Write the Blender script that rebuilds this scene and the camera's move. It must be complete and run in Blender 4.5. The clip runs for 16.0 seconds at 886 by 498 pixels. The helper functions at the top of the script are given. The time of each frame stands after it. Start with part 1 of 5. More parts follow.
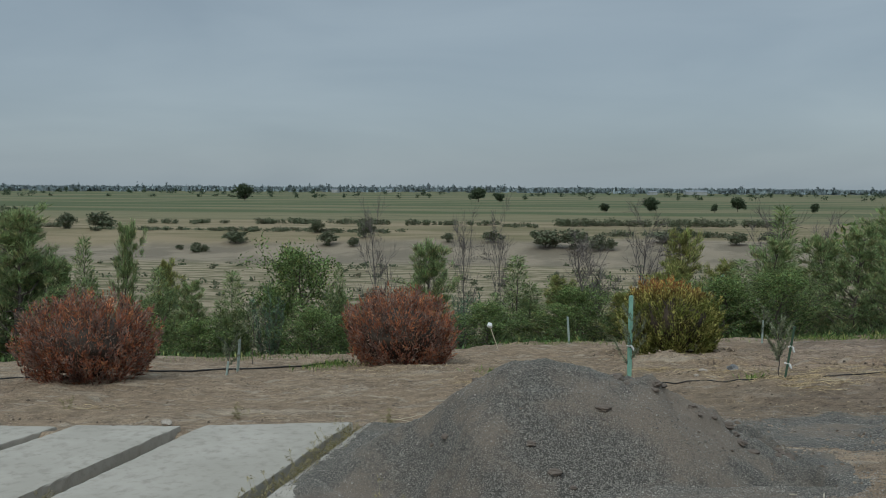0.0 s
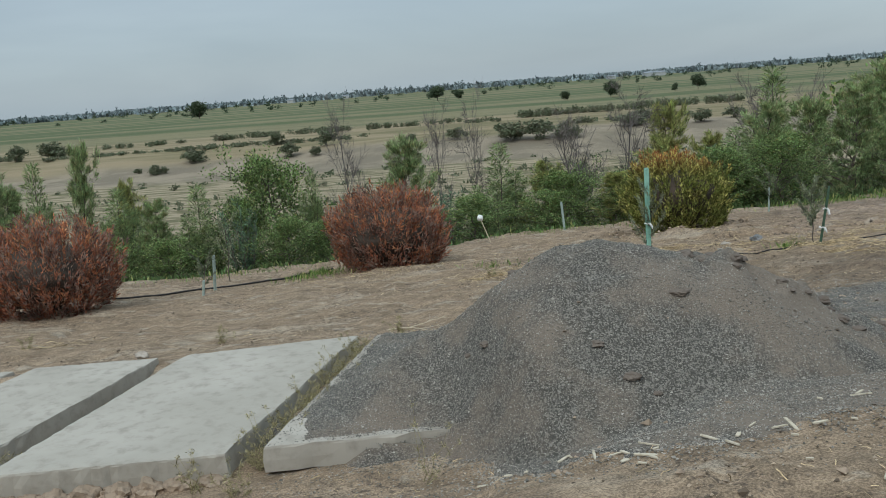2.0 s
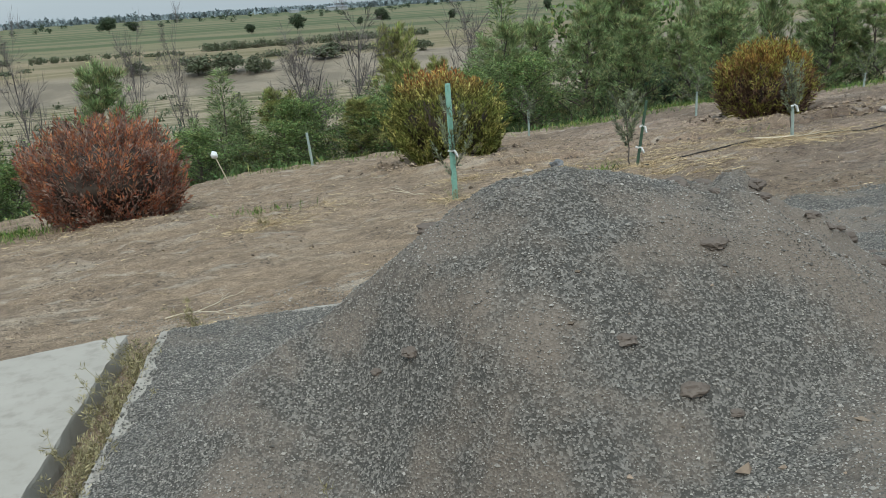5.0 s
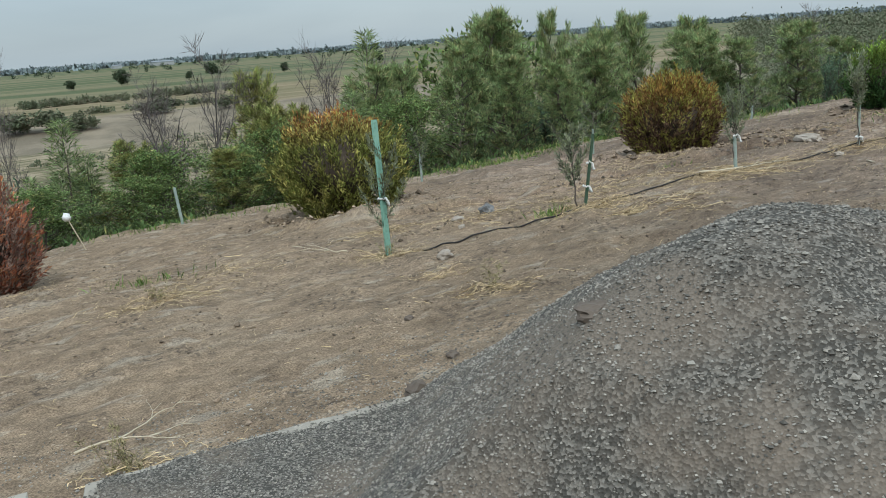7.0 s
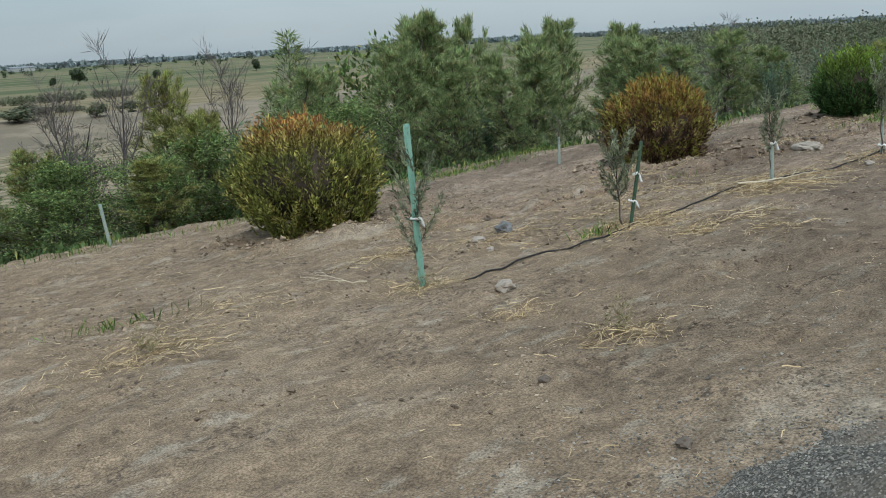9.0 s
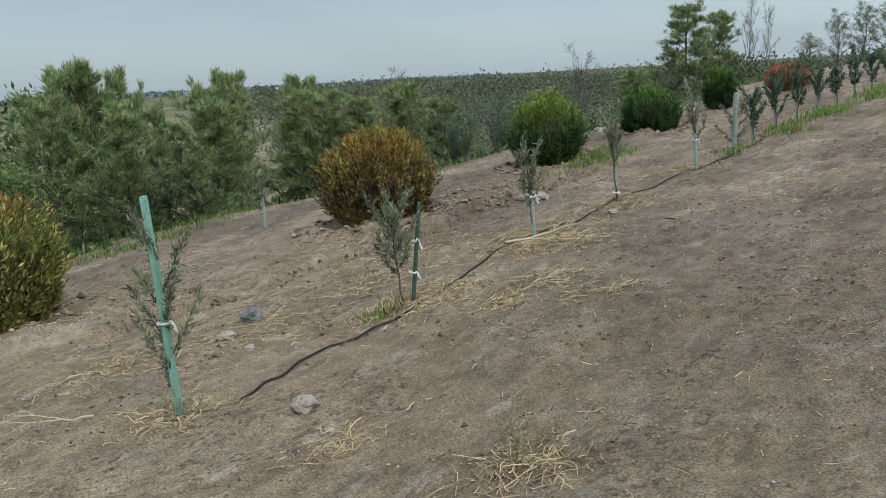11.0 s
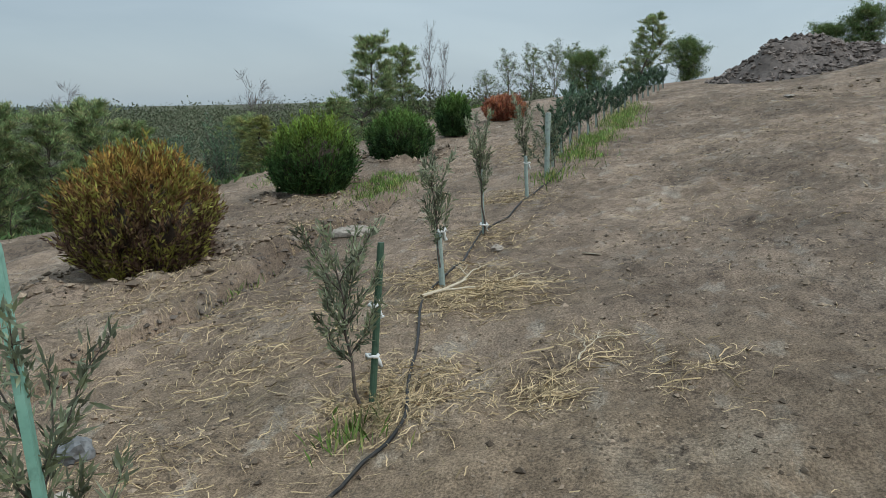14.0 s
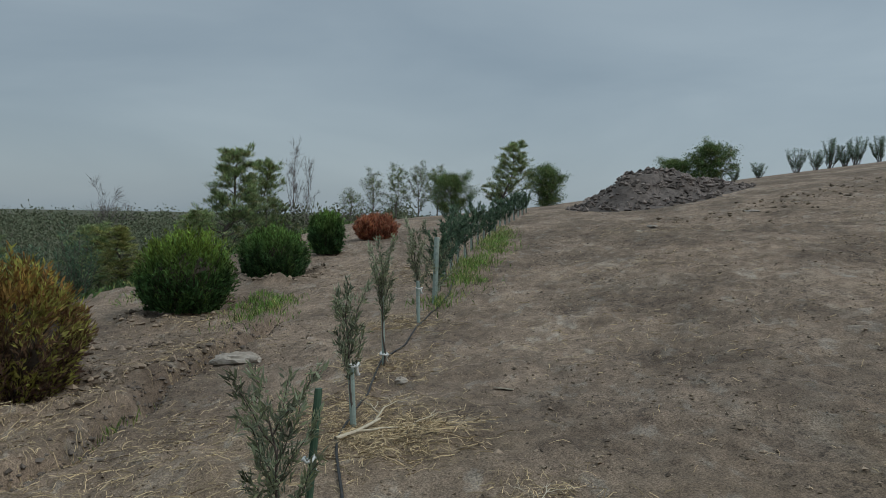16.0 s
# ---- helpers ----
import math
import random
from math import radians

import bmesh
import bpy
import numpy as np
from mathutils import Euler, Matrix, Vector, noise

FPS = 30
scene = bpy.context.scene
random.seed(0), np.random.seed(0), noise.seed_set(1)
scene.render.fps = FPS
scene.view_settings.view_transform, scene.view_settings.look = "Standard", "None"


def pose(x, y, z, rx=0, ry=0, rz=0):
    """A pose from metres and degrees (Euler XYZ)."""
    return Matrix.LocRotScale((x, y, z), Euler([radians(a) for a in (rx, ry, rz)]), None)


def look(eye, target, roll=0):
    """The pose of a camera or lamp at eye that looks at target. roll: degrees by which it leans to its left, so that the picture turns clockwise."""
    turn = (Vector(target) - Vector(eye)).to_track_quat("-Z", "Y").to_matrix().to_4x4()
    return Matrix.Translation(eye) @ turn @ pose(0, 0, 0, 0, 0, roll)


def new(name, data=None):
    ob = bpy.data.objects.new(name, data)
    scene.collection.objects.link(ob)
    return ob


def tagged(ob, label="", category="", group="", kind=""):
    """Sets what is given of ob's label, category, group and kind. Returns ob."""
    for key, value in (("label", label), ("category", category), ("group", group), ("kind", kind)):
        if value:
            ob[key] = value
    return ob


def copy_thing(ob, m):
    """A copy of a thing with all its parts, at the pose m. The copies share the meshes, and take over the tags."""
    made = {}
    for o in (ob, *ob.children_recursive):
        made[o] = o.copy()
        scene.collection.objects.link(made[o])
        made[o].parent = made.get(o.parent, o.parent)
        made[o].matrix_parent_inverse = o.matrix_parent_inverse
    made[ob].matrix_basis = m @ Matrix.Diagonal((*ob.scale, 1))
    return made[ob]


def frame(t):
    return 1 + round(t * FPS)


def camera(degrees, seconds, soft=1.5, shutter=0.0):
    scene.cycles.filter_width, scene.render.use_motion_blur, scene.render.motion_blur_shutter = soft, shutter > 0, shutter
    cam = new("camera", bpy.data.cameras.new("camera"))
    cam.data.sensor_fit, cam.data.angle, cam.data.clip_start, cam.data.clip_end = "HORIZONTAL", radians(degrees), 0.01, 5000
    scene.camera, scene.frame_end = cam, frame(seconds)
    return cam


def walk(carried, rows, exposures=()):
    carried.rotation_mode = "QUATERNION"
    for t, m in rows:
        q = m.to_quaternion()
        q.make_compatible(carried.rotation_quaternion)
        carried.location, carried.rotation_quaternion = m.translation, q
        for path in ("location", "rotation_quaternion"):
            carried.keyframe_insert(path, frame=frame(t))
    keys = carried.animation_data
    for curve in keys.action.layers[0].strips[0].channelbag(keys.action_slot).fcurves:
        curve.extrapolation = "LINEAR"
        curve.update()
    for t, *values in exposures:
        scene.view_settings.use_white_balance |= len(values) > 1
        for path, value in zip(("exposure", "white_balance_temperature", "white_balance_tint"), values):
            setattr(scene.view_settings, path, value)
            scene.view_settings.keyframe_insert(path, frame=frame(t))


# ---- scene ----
cam = camera(53.0, 16.0, soft=0.4)
PATH = [
    (0, (1.513, -0.768, 2.244), (1.29, 1.215, 2.104), 0.3),
    (0.5, (1.311, -0.534, 2.188), (1.061, 1.439, 1.975), -1.3),
    (1, (1.161, -0.23, 2.129), (0.826, 1.722, 1.848), -4.2),
    (1.5, (1.023, 0.125, 2.035), (0.739, 2.079, 1.715), -4.3),
    (2, (0.983, 0.558, 1.938), (0.829, 2.519, 1.576), -4.4),
    (2.5, (0.837, 0.946, 1.851), (0.93, 2.902, 1.447), -3.1),
    (3, (0.76, 1.369, 1.792), (0.931, 3.317, 1.373), -3.1),
    (3.5, (0.559, 1.754, 1.694), (0.772, 3.691, 1.245), -2.1),
    (4, (0.402, 2.149, 1.652), (0.667, 4.057, 1.115), -4.4),
    (4.5, (0.235, 2.56, 1.616), (0.497, 4.47, 1.085), -4.4),
    (5, (0.096, 2.97, 1.579), (0.598, 4.828, 1.033), -3.6),
    (5.2, (0.078, 3.15, 1.556), (0.643, 4.988, 1.006), -4.2),
    (7.3, (-0.452, 4.908, 1.309), (0.407, 6.656, 0.854), -3.9),
    (7.5, (-0.553, 5.075, 1.275), (0.304, 6.818, 0.796), -3.6),
    (8, (-0.739, 5.635, 1.258), (0.089, 7.404, 0.825), -3.7),
    (8.5, (-0.897, 6.122, 1.269), (0.083, 7.813, 0.847), -2.7),
    (9, (-0.831, 6.549, 1.278), (0.252, 8.167, 0.821), -3.3),
    (9.5, (-0.804, 6.957, 1.275), (0.537, 8.38, 0.857), -1.9),
    (9.7, (-0.771, 7.129, 1.289), (0.711, 8.413, 0.895), -1.4),
    (11.8, (-0.025, 9.151, 1.089), (1.644, 10.187, 0.711), -2.7),
    (12, (0.096, 9.412, 1.035), (1.793, 10.402, 0.658), -2.1),
    (12.5, (0.336, 9.885, 0.982), (2.176, 10.573, 0.603), 0.0),
    (13, (0.616, 10.354, 0.978), (2.47, 11.014, 0.625), -1.0),
    (13.5, (0.783, 10.731, 1.003), (2.686, 11.237, 0.655), -1.0),
    (14, (1.031, 11.036, 0.973), (2.971, 11.393, 0.639), -1.2),
    (14.5, (1.18, 11.302, 0.992), (3.153, 11.538, 0.764), -0.3),
    (15, (1.258, 11.475, 0.991), (3.245, 11.589, 0.792), -0.6),
    (15.5, (1.308, 11.513, 1.035), (3.301, 11.599, 0.898), -0.1),
    (16, (1.329, 11.495, 1.051), (3.328, 11.528, 0.974), 1.0),
]
walk(cam, [(t, look(eye, target, roll)) for t, eye, target, roll in PATH],
     exposures=[(0, -0.36), (1, -0.05), (2, 0.04), (2.5, 0.1), (3.2, 0.1), (4, 0.4), (4.5, 0.22), (5, 0.24), (7.5, 0.22), (9, 0.12), (12.5, 0.1), (14, 0.0), (14.5, -0.24), (15, -0.42), (16, -0.56)])

# ---- light: overcast sky with a weak, wide sun ----
SUN_EL, SUN_AZ = 50.0, 200.0
world = bpy.data.worlds.new("sky")
scene.world = world
world.use_nodes = True
wn, wl = world.node_tree.nodes, world.node_tree.links
wn.clear()
w_out = wn.new("ShaderNodeOutputWorld")
w_add = wn.new("ShaderNodeAddShader")
w_sky = wn.new("ShaderNodeTexSky")
w_sky.sky_type = "NISHITA"
w_sky.sun_disc = False
w_sky.sun_elevation, w_sky.sun_rotation = radians(SUN_EL), radians(SUN_AZ)
w_bg1 = wn.new("ShaderNodeBackground")
w_bg1.inputs["Strength"].default_value = 0.02
w_bg2 = wn.new("ShaderNodeBackground")
w_bg2.inputs["Strength"].default_value = 1.0
w_co = wn.new("ShaderNodeTexCoord")
w_map = wn.new("ShaderNodeMapping")
w_map.inputs["Scale"].default_value = (1.2, 1.2, 5.0)
w_noise = wn.new("ShaderNodeTexNoise")
w_noise.inputs["Scale"].default_value = 1.8
w_noise.inputs["Detail"].default_value = 5
w_noise.inputs["Distortion"].default_value = 0.4
w_ramp = wn.new("ShaderNodeValToRGB")
w_ramp.color_ramp.elements[0].position, w_ramp.color_ramp.elements[0].color = 0.3, (0.242, 0.310, 0.366, 1)
w_ramp.color_ramp.elements[1].position, w_ramp.color_ramp.elements[1].color = 0.72, (0.332, 0.406, 0.456, 1)
wl.new(w_co.outputs["Generated"], w_map.inputs["Vector"])
wl.new(w_map.outputs["Vector"], w_noise.inputs["Vector"])
wl.new(w_noise.outputs["Fac"], w_ramp.inputs["Fac"])
w_sep = wn.new("ShaderNodeSeparateXYZ")
w_up = wn.new("ShaderNodeMapRange")
w_up.inputs["From Min"].default_value, w_up.inputs["From Max"].default_value = 0.25, 0.9
w_up.inputs["To Min"].default_value, w_up.inputs["To Max"].default_value = 1.0, 2.7
wl.new(w_co.outputs["Generated"], w_sep.inputs[0])
wl.new(w_sep.outputs[2], w_up.inputs["Value"])
w_south = wn.new("ShaderNodeMapRange")
w_south.inputs["From Min"].default_value, w_south.inputs["From Max"].default_value = -0.5, 1.0
w_south.inputs["To Min"].default_value, w_south.inputs["To Max"].default_value = 1.38, 1.03
w_mul = wn.new("ShaderNodeMath")
w_mul.operation = "MULTIPLY"
wl.new(w_sep.outputs[1], w_south.inputs["Value"])
wl.new(w_up.outputs[0], w_mul.inputs[0])
wl.new(w_south.outputs[0], w_mul.inputs[1])
wl.new(w_mul.outputs[0], w_bg2.inputs["Strength"])
wl.new(w_ramp.outputs["Color"], w_bg2.inputs["Color"])
wl.new(w_sky.outputs["Color"], w_bg1.inputs["Color"])
wl.new(w_bg1.outputs[0], w_add.inputs[0])
wl.new(w_bg2.outputs[0], w_add.inputs[1])
wl.new(w_add.outputs[0], w_out.inputs["Surface"])

sun = new("sun", bpy.data.lights.new("sun", "SUN"))
sun.data.energy, sun.data.angle, sun.data.color = 1.3, radians(25), (1.0, 0.96, 0.9)
sun.matrix_world = look((0, 0, 50), (-50 * math.sin(radians(SUN_AZ)) / math.tan(radians(SUN_EL)),
                                     -50 * math.cos(radians(SUN_AZ)) / math.tan(radians(SUN_EL)), 0))


# ---- materials ----
def material(name, rough=0.9):
    m = bpy.data.materials.new(name)
    m.use_nodes = True
    b = m.node_tree.nodes["Principled BSDF"]
    b.inputs["Roughness"].default_value = rough
    b.inputs["Specular IOR Level"].default_value = 0.2
    return m, m.node_tree.nodes, m.node_tree.links, b


def node(nodes, links, kind, ins=None, operation=""):
    n = nodes.new(kind)
    if operation:
        n.operation = operation
    for k, v in (ins or {}).items():
        if isinstance(v, bpy.types.NodeSocket):
            links.new(v, n.inputs[k])
        else:
            n.inputs[k].default_value = v
    return n


def rgb(c):
    return (*c, 1.0)


def mixed(nodes, links, fac, a, b):
    n = nodes.new("ShaderNodeMix")
    n.data_type = "RGBA"
    for sock, v in ((n.inputs[0], fac), (n.inputs[6], a), (n.inputs[7], b)):
        if isinstance(v, bpy.types.NodeSocket):
            links.new(v, sock)
        else:
            sock.default_value = v if isinstance(v, float) else rgb(v)
    return n.outputs[2]


def noise_at(nodes, links, vec, scale, detail=4.0, stretch=None):
    if stretch:
        vec = node(nodes, links, "ShaderNodeMapping", {"Vector": vec, "Scale": stretch}).outputs[0]
    return node(nodes, links, "ShaderNodeTexNoise", {"Vector": vec, "Scale": scale, "Detail": detail, "Roughness": 0.6}).outputs["Fac"]


def ranged(nodes, links, v, a, b, c=0.0, d=1.0):
    n = node(nodes, links, "ShaderNodeMapRange", {"Value": v, "From Min": a, "From Max": b, "To Min": c, "To Max": d})
    n.interpolation_type = "SMOOTHSTEP"
    return n.outputs[0]


def bumped(nodes, links, bsdf, height, strength, distance):
    n = node(nodes, links, "ShaderNodeBump", {"Height": height, "Strength": strength, "Distance": distance})
    links.new(n.outputs[0], bsdf.inputs["Normal"])


def surface_material(name, c1, c2, c3, scale, fine, rough=0.9, bump=0.4, dist=0.01, islands=False):
    """Two scales of variation and fine relief."""
    m, n, l, b = material(name, rough)
    co = n.new("ShaderNodeTexCoord").outputs["Object"]
    big = ranged(n, l, noise_at(n, l, co, scale), 0.35, 0.68)
    small = noise_at(n, l, co, fine, 6.0)
    col = mixed(n, l, big, c1, c2)
    col = mixed(n, l, ranged(n, l, small, 0.45, 0.75), col, c3)
    if islands:
        r = n.new("ShaderNodeNewGeometry").outputs["Random Per Island"]
        h = node(n, l, "ShaderNodeHueSaturation", {"Color": col, "Value": ranged(n, l, r, 0, 1, 0.5, 1.7)})
        col = h.outputs[0]
    l.new(col, b.inputs["Base Color"])
    bumped(n, l, b, small, bump, dist)
    return m


def foliage_material(name, low, high, dry, z0, z1, dry_amount=0.3, spread=0.35, rough=0.6):
    """Leaves: one colour low, one high, patches of a third, each leaf its own tone."""
    m, n, l, b = material(name, rough)
    co = n.new("ShaderNodeTexCoord").outputs["Object"]
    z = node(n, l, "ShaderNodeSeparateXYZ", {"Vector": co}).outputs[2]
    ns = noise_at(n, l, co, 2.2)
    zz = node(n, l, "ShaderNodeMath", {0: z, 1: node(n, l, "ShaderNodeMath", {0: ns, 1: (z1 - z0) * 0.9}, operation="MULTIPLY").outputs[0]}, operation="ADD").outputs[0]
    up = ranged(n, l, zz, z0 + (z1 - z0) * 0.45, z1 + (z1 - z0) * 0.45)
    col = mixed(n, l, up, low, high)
    patch = noise_at(n, l, co, 4.5)
    r = n.new("ShaderNodeNewGeometry").outputs["Random Per Island"]
    pr = node(n, l, "ShaderNodeMath", {0: patch, 1: node(n, l, "ShaderNodeMath", {0: r, 1: 0.3}, operation="MULTIPLY").outputs[0]}, operation="ADD").outputs[0]
    col = mixed(n, l, ranged(n, l, pr, 0.95 - dry_amount, 1.05 - dry_amount), col, dry)
    spray = ranged(n, l, noise_at(n, l, co, 9.0, 3.0, (1, 1, 0.45)), 0.34, 0.66, 0.52, 1.55)
    tone = node(n, l, "ShaderNodeMath", {0: ranged(n, l, r, 0, 1, 1 - spread, 1 + spread), 1: spray}, operation="MULTIPLY").outputs[0]
    h = node(n, l, "ShaderNodeHueSaturation", {"Color": col, "Value": tone,
                                               "Hue": ranged(n, l, r, 0, 1, 0.485, 0.515)})
    l.new(h.outputs[0], b.inputs["Base Color"])
    tr = n.new("ShaderNodeBsdfTranslucent")
    l.new(h.outputs[0], tr.inputs["Color"])
    mx = n.new("ShaderNodeMixShader")
    mx.inputs[0].default_value = 0.4
    l.new(b.outputs[0], mx.inputs[1])
    l.new(tr.outputs[0], mx.inputs[2])
    l.new(mx.outputs[0], n["Material Output"].inputs["Surface"])
    return m


M_BARK = surface_material("bark", (0.10, 0.08, 0.065), (0.16, 0.13, 0.11), (0.05, 0.04, 0.035), 3, 30)
M_TWIG = surface_material("grey_twig", (0.13, 0.11, 0.10), (0.19, 0.165, 0.15), (0.085, 0.07, 0.062), 3, 30)
# stem brown, deepened so it also passes for shade inside the bushes
M_STEM_AND_SHADE = surface_material("stems_and_gap_shade", (0.055, 0.042, 0.032), (0.085, 0.065, 0.05), (0.035, 0.027, 0.021), 6, 40)
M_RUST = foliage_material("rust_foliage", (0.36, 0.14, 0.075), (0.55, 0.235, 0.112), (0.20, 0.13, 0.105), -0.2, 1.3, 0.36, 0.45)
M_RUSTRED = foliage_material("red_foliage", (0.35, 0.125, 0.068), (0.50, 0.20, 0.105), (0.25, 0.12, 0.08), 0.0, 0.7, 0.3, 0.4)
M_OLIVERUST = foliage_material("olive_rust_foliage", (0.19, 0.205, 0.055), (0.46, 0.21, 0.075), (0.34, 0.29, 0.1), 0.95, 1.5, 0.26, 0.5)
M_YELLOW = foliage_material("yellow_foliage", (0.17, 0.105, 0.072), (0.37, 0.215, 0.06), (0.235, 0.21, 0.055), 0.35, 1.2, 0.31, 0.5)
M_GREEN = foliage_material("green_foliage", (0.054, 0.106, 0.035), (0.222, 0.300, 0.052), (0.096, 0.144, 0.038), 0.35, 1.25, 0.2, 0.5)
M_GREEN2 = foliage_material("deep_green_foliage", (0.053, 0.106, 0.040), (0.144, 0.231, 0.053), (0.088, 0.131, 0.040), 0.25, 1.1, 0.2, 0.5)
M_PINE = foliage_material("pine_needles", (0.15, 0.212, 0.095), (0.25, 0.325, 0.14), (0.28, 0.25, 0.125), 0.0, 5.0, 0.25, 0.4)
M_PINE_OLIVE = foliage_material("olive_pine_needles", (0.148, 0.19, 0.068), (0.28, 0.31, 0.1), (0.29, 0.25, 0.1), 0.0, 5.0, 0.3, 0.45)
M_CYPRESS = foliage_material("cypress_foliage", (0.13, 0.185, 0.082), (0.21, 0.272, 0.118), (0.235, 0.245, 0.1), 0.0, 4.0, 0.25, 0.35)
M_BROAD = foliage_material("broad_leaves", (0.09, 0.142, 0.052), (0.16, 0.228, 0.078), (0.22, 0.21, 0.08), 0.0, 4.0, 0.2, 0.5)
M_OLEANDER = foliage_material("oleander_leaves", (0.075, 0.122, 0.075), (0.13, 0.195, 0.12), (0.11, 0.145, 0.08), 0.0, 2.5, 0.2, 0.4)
M_OLIVE = foliage_material("olive_leaves", (0.19, 0.215, 0.14), (0.27, 0.295, 0.195), (0.16, 0.17, 0.095), 0.0, 1.2, 0.3, 0.45)
M_FARLEAF = foliage_material("far_leaves", (0.05, 0.075, 0.042), (0.08, 0.11, 0.06), (0.10, 0.10, 0.058), 0.0, 8.0, 0.2, 0.4)
M_WOODS = surface_material("woodland_leaves", (0.098, 0.12, 0.068), (0.142, 0.155, 0.096), (0.17, 0.148, 0.106), 0.13, 0.5, islands=False)
# distance haze is put into this pale blue-grey tree colour
M_HAZE_TREES = surface_material("hazed_horizon_trees", (0.15, 0.185, 0.19), (0.195, 0.23, 0.23), (0.125, 0.155, 0.165), 0.05, 0.3, islands=True)
M_GRASS = foliage_material("grass_blades", (0.117, 0.195, 0.046), (0.169, 0.260, 0.065), (0.286, 0.260, 0.104), -1.5, 0.5, 0.25, 0.4)
M_STRAW = surface_material("dry_straw", (0.36, 0.265, 0.15), (0.46, 0.35, 0.205), (0.23, 0.165, 0.095), 2, 20, islands=True)
M_WEED = surface_material("withered_weed", (0.23, 0.2, 0.105), (0.32, 0.275, 0.15), (0.14, 0.12, 0.065), 3, 25, islands=True)
M_CONCRETE = surface_material("concrete", (0.33, 0.3, 0.25), (0.385, 0.35, 0.296), (0.27, 0.242, 0.2), 1.1, 9, 0.85, 0.4, 0.006)
M_GRAVELSTONE = surface_material("gravel_stones", (0.18, 0.165, 0.14), (0.26, 0.238, 0.203), (0.11, 0.1, 0.084), 3, 60, 0.8, islands=True)
M_GRIT = surface_material("earth_grit", (0.22, 0.168, 0.119), (0.33, 0.26, 0.187), (0.14, 0.107, 0.077), 2, 25, islands=True)
M_CLODDARK = surface_material("dark_clods", (0.125, 0.1, 0.08), (0.165, 0.134, 0.108), (0.09, 0.072, 0.058), 3, 30)
M_CLOD = surface_material("earth_clods", (0.18, 0.136, 0.097), (0.26, 0.198, 0.141), (0.125, 0.094, 0.07), 2, 25, islands=True)
M_ROCK = surface_material("pale_rock", (0.34, 0.29, 0.235), (0.42, 0.37, 0.31), (0.24, 0.2, 0.165), 5, 35, 0.9, 0.6, 0.01)
M_ROCKGREY = surface_material("grey_rock", (0.16, 0.165, 0.165), (0.22, 0.22, 0.215), (0.11, 0.11, 0.11), 6, 35, 0.9, 0.6, 0.01)
M_STAKE = surface_material("green_painted_stake", (0.19, 0.37, 0.285), (0.26, 0.46, 0.36), (0.145, 0.28, 0.215), 3, 30, 0.6, 0.15, 0.003)
M_STAKEDARK = surface_material("dark_green_stake", (0.05, 0.095, 0.06), (0.075, 0.125, 0.08), (0.035, 0.06, 0.04), 3, 30, 0.6, 0.15, 0.003)
M_TUBE = surface_material("pale_tree_guard", (0.27, 0.33, 0.29), (0.36, 0.42, 0.37), (0.2, 0.24, 0.21), 3, 25, 0.6, 0.1, 0.003)
M_CLOTH = surface_material("white_rag", (0.66, 0.66, 0.63), (0.75, 0.75, 0.72), (0.5, 0.5, 0.47), 8, 40, 0.9, 0.3, 0.004)
M_HOSE = surface_material("black_hose", (0.02, 0.02, 0.02), (0.035, 0.033, 0.03), (0.06, 0.05, 0.04), 3, 30, 0.5, 0.1, 0.002)
M_DEADWOOD = surface_material("bleached_branch", (0.5, 0.42, 0.3), (0.58, 0.5, 0.38), (0.38, 0.31, 0.21), 4, 40)
M_CHIP = surface_material("wood_chips", (0.46, 0.40, 0.30), (0.54, 0.48, 0.38), (0.36, 0.3, 0.22), 4, 50)
M_RUBBLE = surface_material("rubble", (0.13, 0.105, 0.09), (0.2, 0.165, 0.145), (0.09, 0.075, 0.065), 1.2, 12, 0.95, 0.8, 0.03, islands=True)
M_PLASTER = surface_material("far_plaster", (0.34, 0.35, 0.35), (0.42, 0.43, 0.42), (0.27, 0.28, 0.28), 0.2, 2)
M_ROOF = surface_material("far_roof", (0.2, 0.22, 0.24), (0.26, 0.28, 0.3), (0.16, 0.17, 0.18), 0.2, 2)


# ---- terrain ----
RNG = np.random.default_rng(7)
LATTICE = RNG.random((512, 512))


def value_noise(x, y):
    xi, yi = np.floor(x).astype(int), np.floor(y).astype(int)
    fx, fy = x - xi, y - yi
    fx, fy = fx * fx * (3 - 2 * fx), fy * fy * (3 - 2 * fy)
    g = lambda a, b: LATTICE[a % 512, b % 512]
    return (g(xi, yi) * (1 - fx) + g(xi + 1, yi) * fx) * (1 - fy) + (g(xi, yi + 1) * (1 - fx) + g(xi + 1, yi + 1) * fx) * fy - 0.5


def fbm(x, y, octaves=4):
    out, amp = 0, 1.0
    for o in range(octaves):
        out = out + amp * value_noise(x * 2 ** o + 17.3 * o, y * 2 ** o + 5.1 * o)
        amp *= 0.5
    return out


def soft_clip(a, lo, hi, k):
    f = lambda v: k * np.log1p(np.exp(np.clip(v / k, -40, 40)))
    return lo + f(a - lo) - f(a - hi)


def smooth(a, b, v):
    t = np.clip((v - a) / (b - a), 0, 1)
    return t * t * (3 - 2 * t)


def edge_line(x):
    """Where the hilltop breaks off towards the valley."""
    return 19.6 + 0.10 * soft_clip(x, -20, 9.5, 1.5) - 3.4 * smooth(9.5, 16, x) - 0.06 * np.maximum(0, x - 16)


